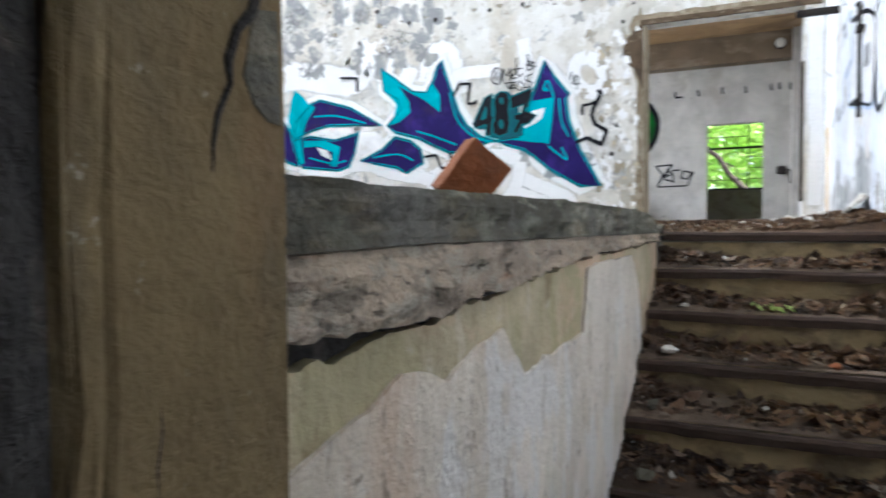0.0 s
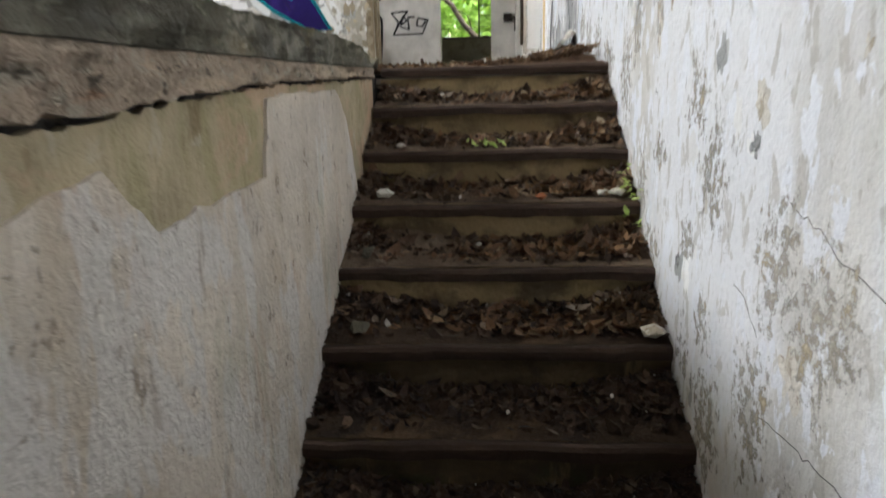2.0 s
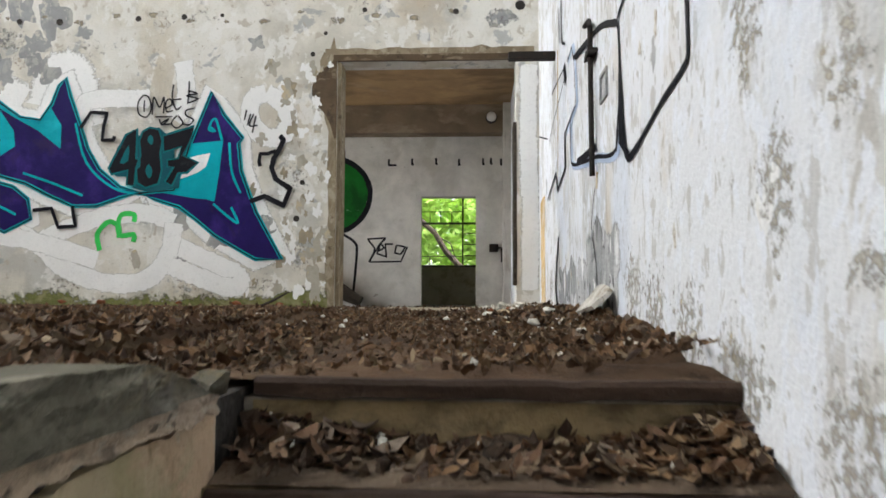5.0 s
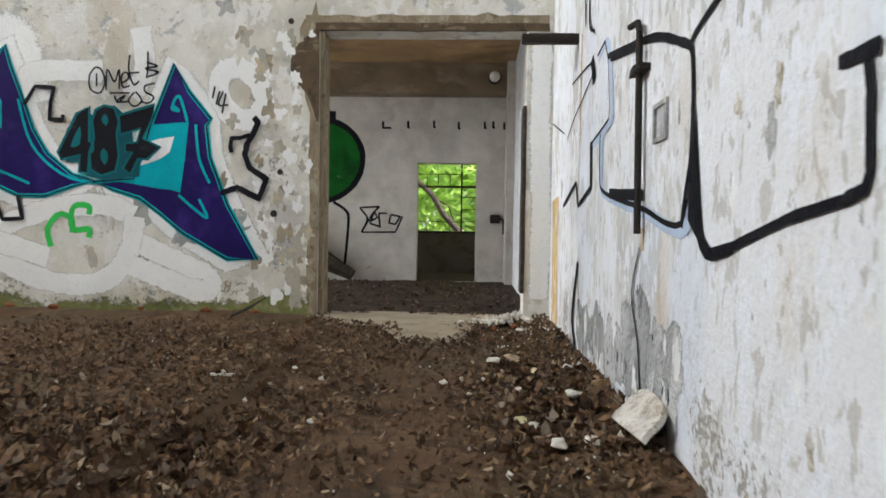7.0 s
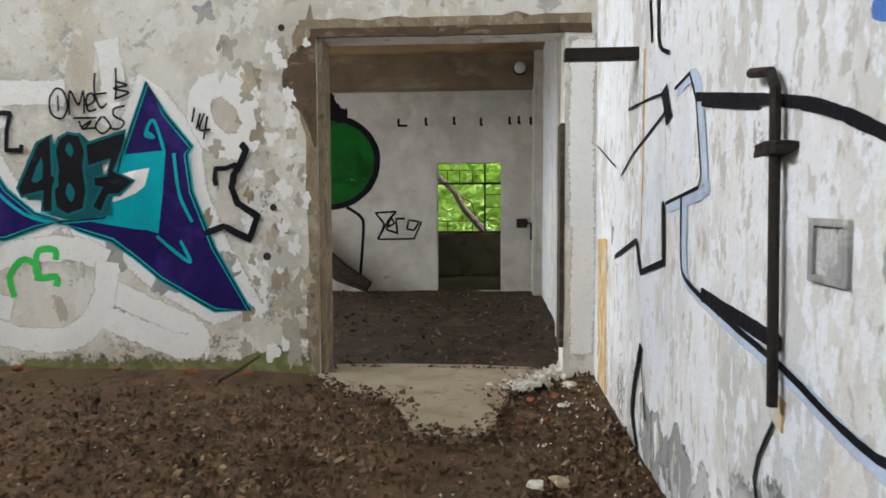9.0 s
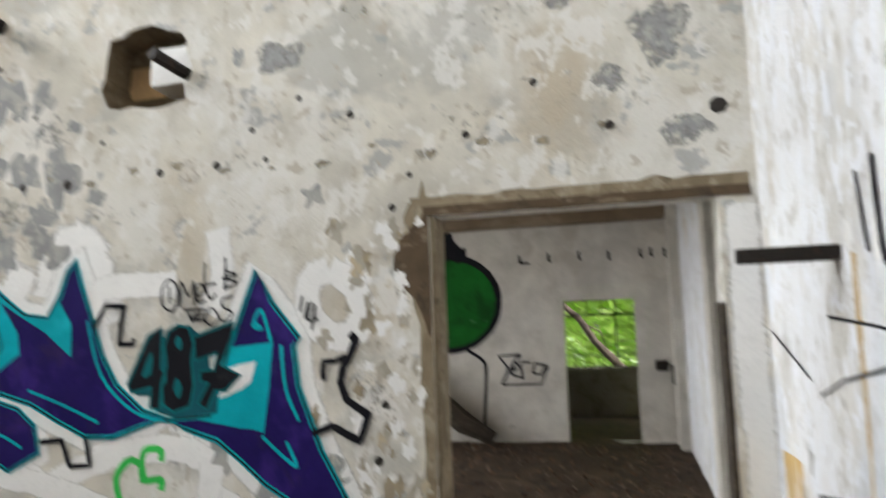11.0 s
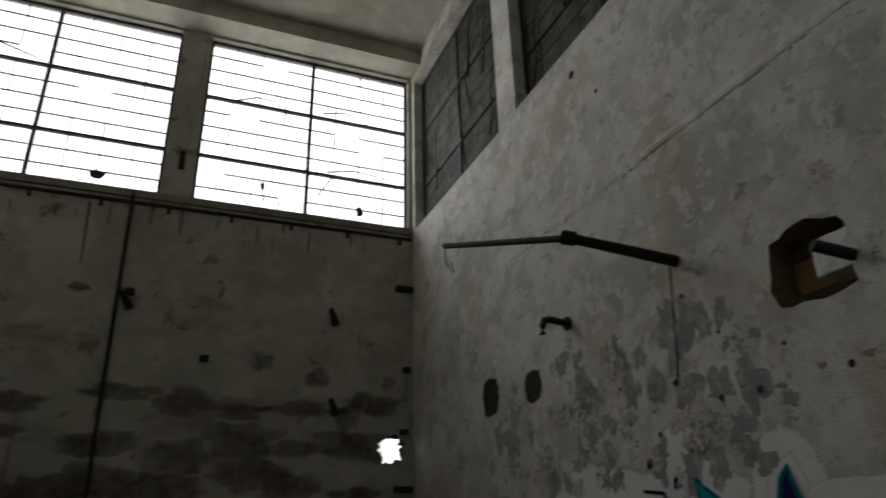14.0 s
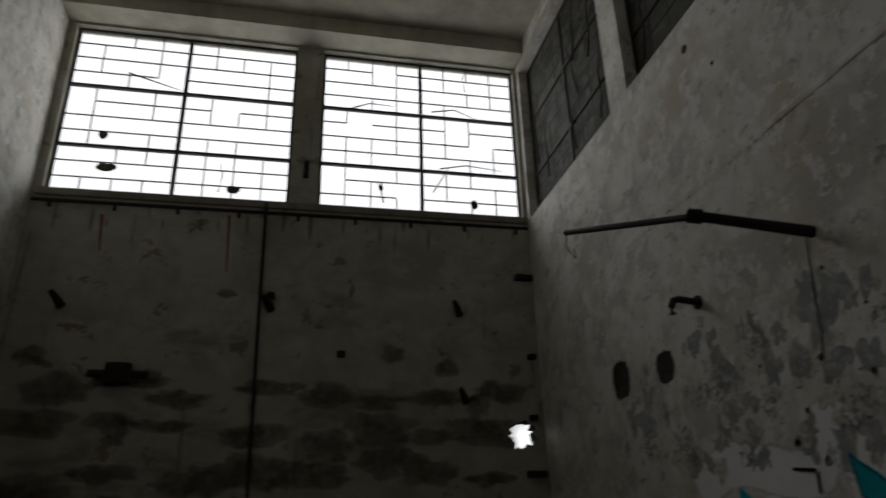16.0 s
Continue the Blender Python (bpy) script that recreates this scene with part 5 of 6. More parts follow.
DIGITS = {
    "four": [(-3.79,1.72),(-3.9,1.66),(-4.06,1.34),(-4.03,1.28),(-3.87,1.32),(-3.88,1.18),(-3.8,1.17),(-3.79,1.33),(-3.76,1.36),(-3.76,1.42),(-3.79,1.43)],
    "eight": [(-3.67,1.73),(-3.58,1.71),(-3.54,1.6),(-3.56,1.49),(-3.54,1.32),(-3.57,1.19),(-3.69,1.15),(-3.78,1.2),(-3.79,1.34),(-3.75,1.46),(-3.77,1.6),(-3.74,1.69)],
    "seven": [(-3.54,1.65),(-3.24,1.74),(-3.27,1.6),(-3.34,1.46),(-3.19,1.39),(-3.3,1.29),(-3.38,1.29),(-3.44,1.17),(-3.51,1.21),(-3.43,1.35),(-3.49,1.35),(-3.49,1.42),(-3.39,1.43),(-3.36,1.54),(-3.53,1.49)],
}
EYES = ([(-3.95,1.39),(-3.87,1.56),(-3.87,1.41)], [(-3.66,1.66),(-3.63,1.61),(-3.65,1.56),(-3.69,1.61)], [(-3.67,1.38),(-3.63,1.31),(-3.66,1.24),(-3.7,1.31)])
paint("digit", "p_black", mural, "black numeral", [lambda bm, p=p, i=i: fill_shape(bm, "north", p, 0.064 + 0.0006 * i, 1) for i, p in enumerate(DIGITS.values())])
paint("digit_eye", "p_midteal", mural, "teal gap in a numeral", [lambda bm, p=p, i=i: fill_shape(bm, "north", p, 0.068 + 0.0004 * i, 2) for i, p in enumerate(EYES)])
paint("digit_edge", "p_midteal_spray", mural, "teal edge of a numeral", [lambda bm, p=p, i=i: stroke(bm, "north", p, 0.020, 0.0705 + 0.0004 * i, True, 1, i) for i, p in enumerate(DIGITS.values())])
HAZE = ((-6.9, 1.75, 0.34, 0.7), (-5.38, 1.62, 0.26, 1.1), (-5.55, 1.5, 0.2, 0.8))
for k, (u, v, size, stretch) in enumerate(HAZE):
    bm = bmesh.new()
    blotch(bm, "north", u, v, size, stretch, 4.4 * k, 0.0180 + 0.0002 * k, 0.30)
    part("overspray", bm, "p_purple_spray", mural, "purple overspray").matrix_parent_inverse = Matrix.Translation(mural.location).inverted()

tag_side = thing("tag", "black spray scribbles beside the mural", "graffiti", (-3.3, 0, 1.4))
paint("line", "p_black_spray", tag_side, "", [lambda bm, p=p, i=i, k=k: stroke(bm, "north", p, 0.045 if k == "k2" else 0.032 if k[0] == "k" else 0.014, 0.073 + 0.0004 * i, steps=1 if k[0] == "k" else 4, seed=i) for i, (k, p) in enumerate(LINES.items()) if k[0] in "kt"])
tag_green = thing("tag", "bright green sprayed initials under the mural", "graffiti", (-4.0, 0, 0.7))
paint("line", "p_green_spray", tag_green, "", [lambda bm, p=p, i=i: stroke(bm, "north", p, 0.045, 0.020 + 0.0004 * i, steps=1 if k == "g2" else 4, seed=i) for i, (k, p) in enumerate(LINES.items()) if k[0] == "g"])

tag_east = thing("tag", "large black and pale blue outline graffiti on limewash", "graffiti", (0, -2.8, 1.0))
WIDTH = {"arch": 0.05, "leg": 0.05, "arm": 0.036, "u7": 0.04, "u7b": 0.045, "low": 0.034, "blk": 0.075, "rect": 0.08, "big": 0.04, "stepz": 0.045, "hook": 0.024, "crk1": 0.06, "crk2": 0.024, "up1": 0.05, "st1": 0.045, "st2": 0.04, "st3": 0.04, "st4": 0.035, "up2": 0.03, "lo2": 0.03}
paint("line", "p_black_spray", tag_east, "", [lambda bm, p=p, i=i, k=k: stroke(bm, "east", p, WIDTH.get(k, 0.02) * 0.56, 0.026 + 0.0005 * i, steps=1 if k in ("stepz", "tri", "hook", "u7", "st4", "lin1") else 3, seed=i, soft=0.22, wide=2.2 if k in ("crk1", "stepz", "lin1", "rect", "tri", "up2") else 1.0) for i, (k, p) in enumerate(RIGHT.items()) if not k.startswith("blue")])
WEDGE = [(-3.53,1.1),(-3.52,0.94),(-3.52,0.78),(-3.65,0.7),(-3.68,0.685),(-3.7,0.71),(-3.64,0.74),(-3.61,0.84),(-3.58,0.97),(-3.55,1.1)]
paint("wedge", "p_black", tag_east, "broad black wedge of paint", [lambda bm: fill_shape(bm, "east", WEDGE, 0.045, 1)])
paint("shadow_line", "p_paleblue_spray", tag_east, "pale blue shadow line", [lambda bm, k=k, i=i: stroke(bm, "east", [(a - 0.04, b - 0.015) for a, b in RIGHT[k]], 0.04, 0.022 + 0.0005 * i, seed=i, wide=1.5) for i, k in enumerate(("hook", "low"))])
paint("blue_line", "p_blue_spray", tag_east, "blue spray line", [lambda bm, k=k, i=i: stroke(bm, "east", RIGHT[k], 0.03, 0.003 + 0.0005 * i, seed=i) for i, k in enumerate(("blue1", "blue2"))])
stains("bare_cement", "east", east, "cement_spray", "bare grey cement where limewash is gone", [(-1.7, 0.2, 0.34, 0.9), (-2.1, 0.22, 0.36, 0.8), (-2.5, 0.2, 0.36, 0.85), (-2.95, 0.3, 0.42, 0.95), (-3.3, 0.28, 0.36, 0.95), (-3.1, 0.08, 0.4, 0.4)], 0.013, 0.85)
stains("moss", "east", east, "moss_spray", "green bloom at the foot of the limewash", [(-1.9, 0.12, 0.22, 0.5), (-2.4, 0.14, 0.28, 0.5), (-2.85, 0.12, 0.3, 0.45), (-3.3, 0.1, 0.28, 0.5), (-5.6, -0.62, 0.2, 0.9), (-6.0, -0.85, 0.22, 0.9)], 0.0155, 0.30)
stains("brown_stain", "east", east, "limestain_spray", "beige water stain at the foot of the limewash", [(-3.7, 0.2, 0.26, 1.3), (-4.0, 0.12, 0.3, 1.2), (-4.35, 0.1, 0.28, 1.1), (-4.65, 0.0, 0.25, 1.4), (-1.0, 0.2, 0.25, 1.5)], 0.0157, 0.42)
for k in range(26):
    bm = bmesh.new()
    flake(bm, "east", chips.uniform(-3.5, -1.5), chips.uniform(0.05, 0.45), chips.uniform(0.01, 0.018 if k % 4 == 0 else 0.06), chips.uniform(0.8, 2.2), k * 3.1, 0.016 + 0.0001 * k)
    part("bare_patch", bm, ("p_black", "p_white", "p_white", "rubble")[k % 4], east)
bm = bmesh.new()
stroke(bm, "east", [(-1.46, 1.90), (-1.455, 1.6), (-1.45, 1.2), (-1.42, 0.9)], 0.05, 0.004, taper=True)
stroke(bm, "east", [(-2.99, 0.76), (-2.98, 0.68)], 0.05, 0.012)
stroke(bm, "east", [(-0.30, 1.0), (-0.33, 0.5), (-0.36, 0.05)], 0.34, 0.003)
part("rust_stain", bm, "p_rust_spray", east, "rust run on the limewash")

far_tag = thing("tag", "big green graffiti disc with black outline", "graffiti", (-3.25, 5.77, 1.9))
disc = [(-3.25 + 0.76 * math.cos(a), 1.92 + 0.72 * math.sin(a) * (0.92 if a < math.pi else 1)) for a in (math.pi * 2 * k / 20 for k in range(20))]
paint("fill", "p_deepgreen", far_tag, "glossy dark green fill", [lambda bm: fill_shape(bm, "far", disc, 0.006)])
paint("outline", "p_black_spray", far_tag, "", [lambda bm: stroke(bm, "far", disc, 0.09, 0.010, True, 2), lambda bm: stroke(bm, "far", [(-3.9, 3.3), (-3.4, 3.05), (-3.15, 2.65), (-2.95, 2.6)], 0.22, 0.014), lambda bm: stroke(bm, "far", [(-2.98, 1.2), (-2.76, 1.05), (-2.72, 0.85), (-2.78, 0.1)], 0.045, 0.018)])
word = thing("tag", "black sprayed word on pale plaster", "graffiti", (-2.5, 5.77, 0.7))
ZERO = {"z": [(-2.2, 1.13), (-2.53, 1.11), (-2.4, 0.95), (-2.42, 0.85), (-2.5, 0.7), (-2.31, 1.02), (-2.2, 1.13)], "e": [(-2.36, 0.88), (-2.23, 0.95), (-2.29, 1.04), (-2.36, 0.85), (-2.17, 0.79)],
        "r": [(-2.19, 0.8), (-2.21, 1.02), (-2.07, 1.02)], "o": [(-2.01, 1.0), (-2.04, 0.86), (-1.93, 0.84), (-1.85, 0.97), (-2.01, 1.0)], "under": [(-2.5, 0.7), (-1.93, 0.71), (-1.81, 0.98)]}
paint("letter", "p_black_spray", word, "", [lambda bm, p=p, i=i: stroke(bm, "far", p, 0.03, 0.006 + 0.0005 * i, steps=1, seed=i, soft=0.2) for i, p in enumerate(ZERO.values())])
marks = thing("tag", "row of small dark marks under the beam", "graffiti", (-1.2, 5.77, 2.45))
for k, u in enumerate((-2.16, -1.74, -1.31, -0.9, -0.47, -0.33, -0.15)):
    v, foot = 2.49 + 0.01 * (k % 3), 0.14 if k == 0 else 0.03
    paint("mark", "p_black_spray", marks, "", [lambda bm, k=k: stroke(bm, "far", [(u, v + 0.06), (u, v - 0.05), (u + foot, v - 0.05)], 0.035, 0.005 + 0.0004 * k, steps=1, seed=k)])

# ---- fixtures ----


def iron_thing(name, label, category, place, parts):
    ob = thing(name, label, category, place)
    for pname, bm in parts:
        part(pname, bm, "iron", ob).matrix_parent_inverse = Matrix.Translation(place).inverted()
    return ob


iron_thing("iron_pipe", "rusty iron pipe jutting from the plaster wall", "pipe", (-5.26, 0, 4.07), [
    ("sleeve", tube(bmesh.new(), [(-5.24, 0.02, 4.05), (-5.68, -0.80, 4.35)], [0.055, 0.05])),
    ("joint", tube(bmesh.new(), [(-5.66, -0.77, 4.34), (-5.74, -0.86, 4.38)], 0.07)),
    ("pipe", tube(bmesh.new(), [(-5.70, -0.80, 4.36), (-7.8, -1.2, 5.08)], 0.035))])
iron_thing("iron_pipe", "short bent iron pipe end on the wall", "pipe", (-7.1, 0, 4.0), [
    ("flange", tube(bmesh.new(), [(-7.1, 0.01, 4.0), (-7.1, -0.03, 4.0)], 0.08)),
    ("pipe", tube(bmesh.new(), [(-7.1, -0.02, 4.0), (-7.08, -0.25, 4.02), (-7.07, -0.33, 4.0), (-7.07, -0.36, 3.93), (-7.07, -0.36, 3.84)], 0.04))])
iron_thing("iron_stub", "cut iron stub in the broken hole", "stub", (-3.66, 0, 3.5), [("bar", tube(bmesh.new(), [(-3.62, 0.05, 3.48), (-3.72, -0.22, 3.56)], 0.045, 8))])
iron_thing("wall_cable", "thin cable hanging down the plaster", "cable", (-5.4, 0, 3.0), [("cable", tube(bmesh.new(), [(-5.33, -0.01, 4.03), (-5.38, -0.012, 3.6), (-5.42, -0.01, 3.2), (-5.47, -0.01, 3.0)], 0.006, 6))])
iron_thing("iron_bar", "rusty flat iron bar sticking out of the limewashed wall", "bar", (0, -1.3, 1.92), [("bar", box(-0.34, 0.01, -1.34, -1.27, 1.885, 1.94, bevel=0.006))])
iron_thing("conduit", "dark iron conduit with clamp on the limewashed wall", "pipe", (0, -2.98, 1.1), [
    ("pipe", tube(bmesh.new(), [(-0.025, -3.0, 0.74), (-0.025, -2.98, 1.2), (-0.025, -2.97, 1.47), (-0.025, -2.94, 1.51), (-0.025, -2.82, 1.53)], 0.013)),
    ("clamp", roughen(box(-0.045, 0.0, -3.04, -2.9, 1.315, 1.345, bevel=0.006), 0.012, 26, 1))])
iron_thing("wall_valve", "dark iron valve block on the damp wall", "valve", (WEST, -7.2, 4.18), [
    ("body", roughen(box(WEST, WEST + 0.18, -7.4, -7.0, 4.0, 4.35, bevel=0.03), 0.03, 9, 2)),
    ("arm", tube(bmesh.new(), [(WEST + 0.08, -7.65, 4.18), (WEST + 0.08, -6.75, 4.16)], 0.06))])
iron_thing("drain_pipe", "dark thin pipe down the damp wall", "pipe", (WEST, -5.09, 4.0), [("pipe", tube(bmesh.new(), [(WEST + 0.04, -5.1, 7.4), (WEST + 0.04, -5.08, 5.0), (WEST + 0.04, -5.0, 0.0)], 0.03, 8))])
for k, (y, z) in enumerate(((-0.12, 6.15), (-0.15, 2.55), (-3.65, 4.58), (-0.15, 4.6), (-4.9, 5.6), (-0.2, 3.5))):
    wide = 0.24 if k in (0, 1) else 0.07
    iron_thing("wall_bracket", "small rusty bracket on the damp wall", "bracket", (WEST, y, z), [("bracket", roughen(box(WEST, WEST + 0.12, y - wide, y + min(wide, 0.1), z - 0.05, z + 0.05, bevel=0.01), 0.015, 11))])
for y, z in ((-8.25, 5.3), (-1.48, 5.38), (-1.42, 3.78), (-4.88, 5.35)):
    iron_thing("wall_rod", "short rusty rod sticking out of the damp wall", "rod", (WEST, y, z), [("rod", tube(bmesh.new(), [(WEST - 0.01, y, z), (WEST + 0.12, y - 0.08, z + 0.12), (WEST + 0.2, y - 0.14, z + 0.2)], [0.08, 0.06, 0.045], 8))])
iron_thing("wall_rod", "rusty rod sticking out of the tall plaster wall", "rod", (-9.8, SOUTH, 6.1), [("rod", tube(bmesh.new(), [(-9.8, SOUTH - 0.01, 6.1), (-9.85, SOUTH + 0.35, 6.12)], 0.035, 8))])
iron_thing("pier_box", "narrow dark iron box on the window pier", "box", (WEST, -4.4, 8.0), [("box", box(WEST, WEST + 0.06, -4.46, -4.36, 8.0, 8.36, bevel=0.01))])
iron_thing("wall_cable", "thin loose wire hanging from the pipe's end", "cable", (-7.8, -1.2, 5.05), [("cable", tube(bmesh.new(), [tuple(p) for p in smooth([(-7.78, -1.2, 5.07), (-7.8, -1.2, 4.9), (-7.72, -1.19, 4.78), (-7.6, -1.18, 4.66), (-7.64, -1.19, 4.8)], False, 4)], 0.007, 6))])
switch = thing("switch_box", "small grey recessed switch box in the limewash", "switch box", (0, -3.2, 1.11))
for pname, a, b, c, d, proud, material in (("back", -3.26, -3.14, 1.06, 1.16, 0.002, "cement"), ("rim", -3.28, -3.26, 1.045, 1.175, 0.010, "damp"), ("rim", -3.14, -3.12, 1.045, 1.175, 0.010, "damp"), ("rim", -3.26, -3.14, 1.16, 1.175, 0.010, "damp"), ("rim", -3.26, -3.14, 1.045, 1.06, 0.010, "damp")):
    part(pname, box(-proud, 0.02, a, b, c, d), material, switch).matrix_parent_inverse = Matrix.Translation((0, -3.2, 1.11)).inverted()
bm = bmesh.new()
stroke(bm, "west", [(-5.74, 7.13), (-5.72, 6.6), (-5.70, 6.02)], 0.05, 0.02, taper=True)
stroke(bm, "west", [(-7.88, 7.0), (-7.85, 6.6), (-7.82, 6.3)], 0.06, 0.02, taper=True)
part("rust_run", bm, "brick_spray", west, "red-brown rust run below the sill")
iron_thing("wall_valve", "small dark valve on the pale far wall", "valve", (-0.25, 5.77, 0.95), [
    ("body", box(-0.36, -0.2, 5.66, 5.77, 0.88, 1.02, bevel=0.02)), ("pipe", tube(bmesh.new(), [(-0.2, 5.7, 0.95), (-0.14, 5.7, 0.95), (-0.14, 5.7, 0.7)], 0.02))])
lamp = thing("ceiling_lamp", "white globe lamp on the stained beam", "lamp", (-0.33, 5.4, 3.2))
bm = bmesh.new()
bmesh.ops.create_uvsphere(bm, u_segments=16, v_segments=10, radius=0.085)
part("globe", bm, "globe", lamp).location = (0, -0.05, 0)
part("base", tube(bmesh.new(), [(0, 0.05, 0), (0, 0.0, 0)], 0.10, 12), "iron", lamp)
beam_log = thing("fallen_beam", "charred timber leaning against the far wall", "beam", (-3.3, 5.5, -0.1))
part("timber", roughen(tube(bmesh.new(), [(-1.2, 0.0, 1.75), (-0.4, -0.02, 0.9), (0.3, -0.05, 0.3), (0.72, -0.06, 0.09)], [0.17, 0.17, 0.16, 0.10], 6), 0.03, 5), "timber", beam_log)

# ---- loose things ----
brick = thing("brick", "broken orange clay block lying on the floor edge", "brick", (-1.16, -7.0, 0.118))
bm = box(-0.062, 0.062, -0.038, 0.038, -0.05, 0.05, bevel=0.006)
body_ob = part("body", roughen(bm, 0.005, 16, 2), "brick", brick)
body_ob.rotation_euler = (radians(8), radians(-52), radians(34))
body_ob.location = (0.015, -0.02, 0.045)

rng = random.Random(12)


def scatter(name, label, category, group, material, spots, flat=0.5):
    for k, (x, y, z, s) in enumerate(spots):
        ob = link(name, chunk(s * (0.72 if y > top_y else 1.0), k * 7 + len(name), flat), material)
        ob.location, ob.rotation_euler = (x, y, z), (0, 0, rng.uniform(0, 6.28))
        tagged(ob, label, category, group)


sheet = bmesh.new()
ring = [sheet.verts.new((0.13 * math.cos(a) * rng.uniform(0.94, 1.04), 0.20 * math.sin(a) * rng.uniform(0.94, 1.04), 0.010 * math.sin(3 * a))) for a in (math.pi * 1.1 * k / 15 - 1.5 for k in range(16))]
sheet.faces.new(ring)
ex = bmesh.ops.extrude_face_region(sheet, geom=sheet.faces[:])
for v in [g for g in ex["geom"] if isinstance(g, bmesh.types.BMVert)]:
    v.co.z += 0.02
bmesh.ops.recalc_face_normals(sheet, faces=sheet.faces[:])
slab_piece = link("plaster_slab", sheet, "rubble")
slab_piece.location, slab_piece.rotation_euler = (-0.09, -3.28, 0.12), (radians(3), radians(-48), radians(-5))
tagged(slab_piece, "broken white plaster slab lying against the wall", "rubble")
scatter("plaster_lump", "lump of fallen white plaster on the earth", "rubble", "fallen plaster", "rubble",
        [(-1.78, -2.38, 0.05, 0.05), (-0.74, -2.34, 0.03, 0.04), (-0.49, -1.83, 0.04, 0.07), (-0.37, -3.0, 0.03, 0.06), (-0.22, -3.25, 0.06, 0.05),
         (-0.2, -2.75, 0.08, 0.07), (-0.33, -3.3, 0.05, 0.06), (-0.55, -2.2, 0.02, 0.03), (-0.62, -2.5, 0.02, 0.025), (-0.4, -2.5, 0.04, 0.035), (-0.15, -2.2, 0.08, 0.05),
         (-1.2, -3.0, 0.02, 0.03), (-1.5, -2.1, 0.03, 0.03), (-0.5, -0.25, 0.02, 0.08), (-0.35, -0.15, 0.05, 0.09), (-0.7, -0.2, 0.02, 0.05), (-0.2, -0.35, 0.06, 0.08), (-0.28, -0.7, 0.04, 0.05),
         (-0.08, -5.47, -0.47, 0.04), (-0.12, -5.43, -0.48, 0.035), (-0.06, -5.40, -0.47, 0.03), (-0.05, -6.02, -0.80, 0.05), (-0.94, -5.45, -0.47, 0.045), (-0.9, -5.2, -0.31, 0.03)])
stick = thing("stick", "dry broken stick lying at the foot of the wall", "stick", (-2.5, -0.25, 0.05))
part("wood", tube(bmesh.new(), [(0, 0, 0), (0.1, 0.06, 0.05), (0.22, 0.15, 0.13)], [0.012, 0.012, 0.007], 6), "timber", stick)
lath = thing("lath", "short pale flat lath lying on the earth", "lath", (-1.76, -2.4, 0.055))
part("wood", roughen(box(-0.055, 0.055, -0.012, 0.012, 0.0, 0.012, bevel=0.003), 0.003, 30, 1), "white_wood", lath)
scatter("ochre_lump", "ochre clod of old render on the earth", "rubble", "clods of render", "ochre", [(-0.4, -1.81, 0.03, 0.085), (-0.3, -2.1, 0.04, 0.05), (-0.42, -2.95, 0.03, 0.05)])
scatter("brick_piece", "broken red brick lying in the litter", "brick", "broken bricks", "brick",
        [(-2.35, -0.12, 0.05, 0.07), (-2.75, -0.15, 0.06, 0.08), (-3.3, -0.12, 0.06, 0.06), (-4.0, -0.16, 0.06, 0.08), (-4.4, -0.12, 0.06, 0.07), (-0.85, 0.35, -0.1, 0.08), (-0.6, 0.5, -0.1, 0.07),
         (-1.12, -5.0, 0.0, 0.06), (-0.35, -5.5, -0.48, 0.03)])
scatter("brick_piece", "crumbled red brick beside the threshold", "brick", "broken bricks", "brick",
        [(-0.46, -0.55, 0.02, 0.06), (-0.38, -0.9, 0.02, 0.05), (-0.52, -1.05, 0.02, 0.04), (-0.3, -0.5, 0.04, 0.05), (-0.58, -0.75, 0.02, 0.03)])
scatter("concrete_lump", "grey crumbled concrete at the stair edge", "rubble", "crumbled concrete", "slab",
        [(-1.12, -5.13, 0.0, 0.08), (-1.05, -4.95, 0.0, 0.06), (-0.06, -4.78, -0.15, 0.06), (-0.05, -5.05, -0.31, 0.06), (-0.04, -5.3, -0.47, 0.05), (-0.05, -5.62, -0.64, 0.05), (-0.96, -5.7, -0.64, 0.05), (-0.95, -6.0, -0.80, 0.05)])


# ---- litter ----
def leaves(name, label, count, place, material="leaf_dry", size=(0.025, 0.06), seed=1, tumble=0.45):
    """Curled dead leaves, uncountable, in one mesh."""
    r = random.Random(seed)
    verts, faces = [], []
    for _ in range(count):
        x, y, z = place(r)
        s = r.uniform(*size)
        rot = Euler((r.gauss(0, tumble), r.gauss(0, tumble), r.uniform(0, 6.28))).to_matrix()
        curl, lean = r.uniform(-0.5, 0.8), r.uniform(0.7, 1.4)
        base = len(verts)
        for u, v in ((-1, 0), (-0.35, 0.45), (-0.35, -0.45), (0.45, 0.4), (0.45, -0.4), (1, 0), (0, 0)):
            p = rot @ Vector((u * s * r.uniform(0.75, 1.2), v * s * lean * r.uniform(0.6, 1.2), curl * s * (u * u + 2 * v * v)))
            verts.append((x + p.x, y + p.y, z + p.z + s * 0.25))
        for f in ((0, 1, 6), (0, 6, 2), (1, 3, 6), (2, 6, 4), (3, 5, 6), (4, 6, 5)):
            faces.append([base + k for k in f])
    me = bpy.data.meshes.new(name)
    me.from_pydata(verts, [], faces)
    me.materials.append(M[material])
    return tagged(new(name, me), label, "leaves", kind="stuff")


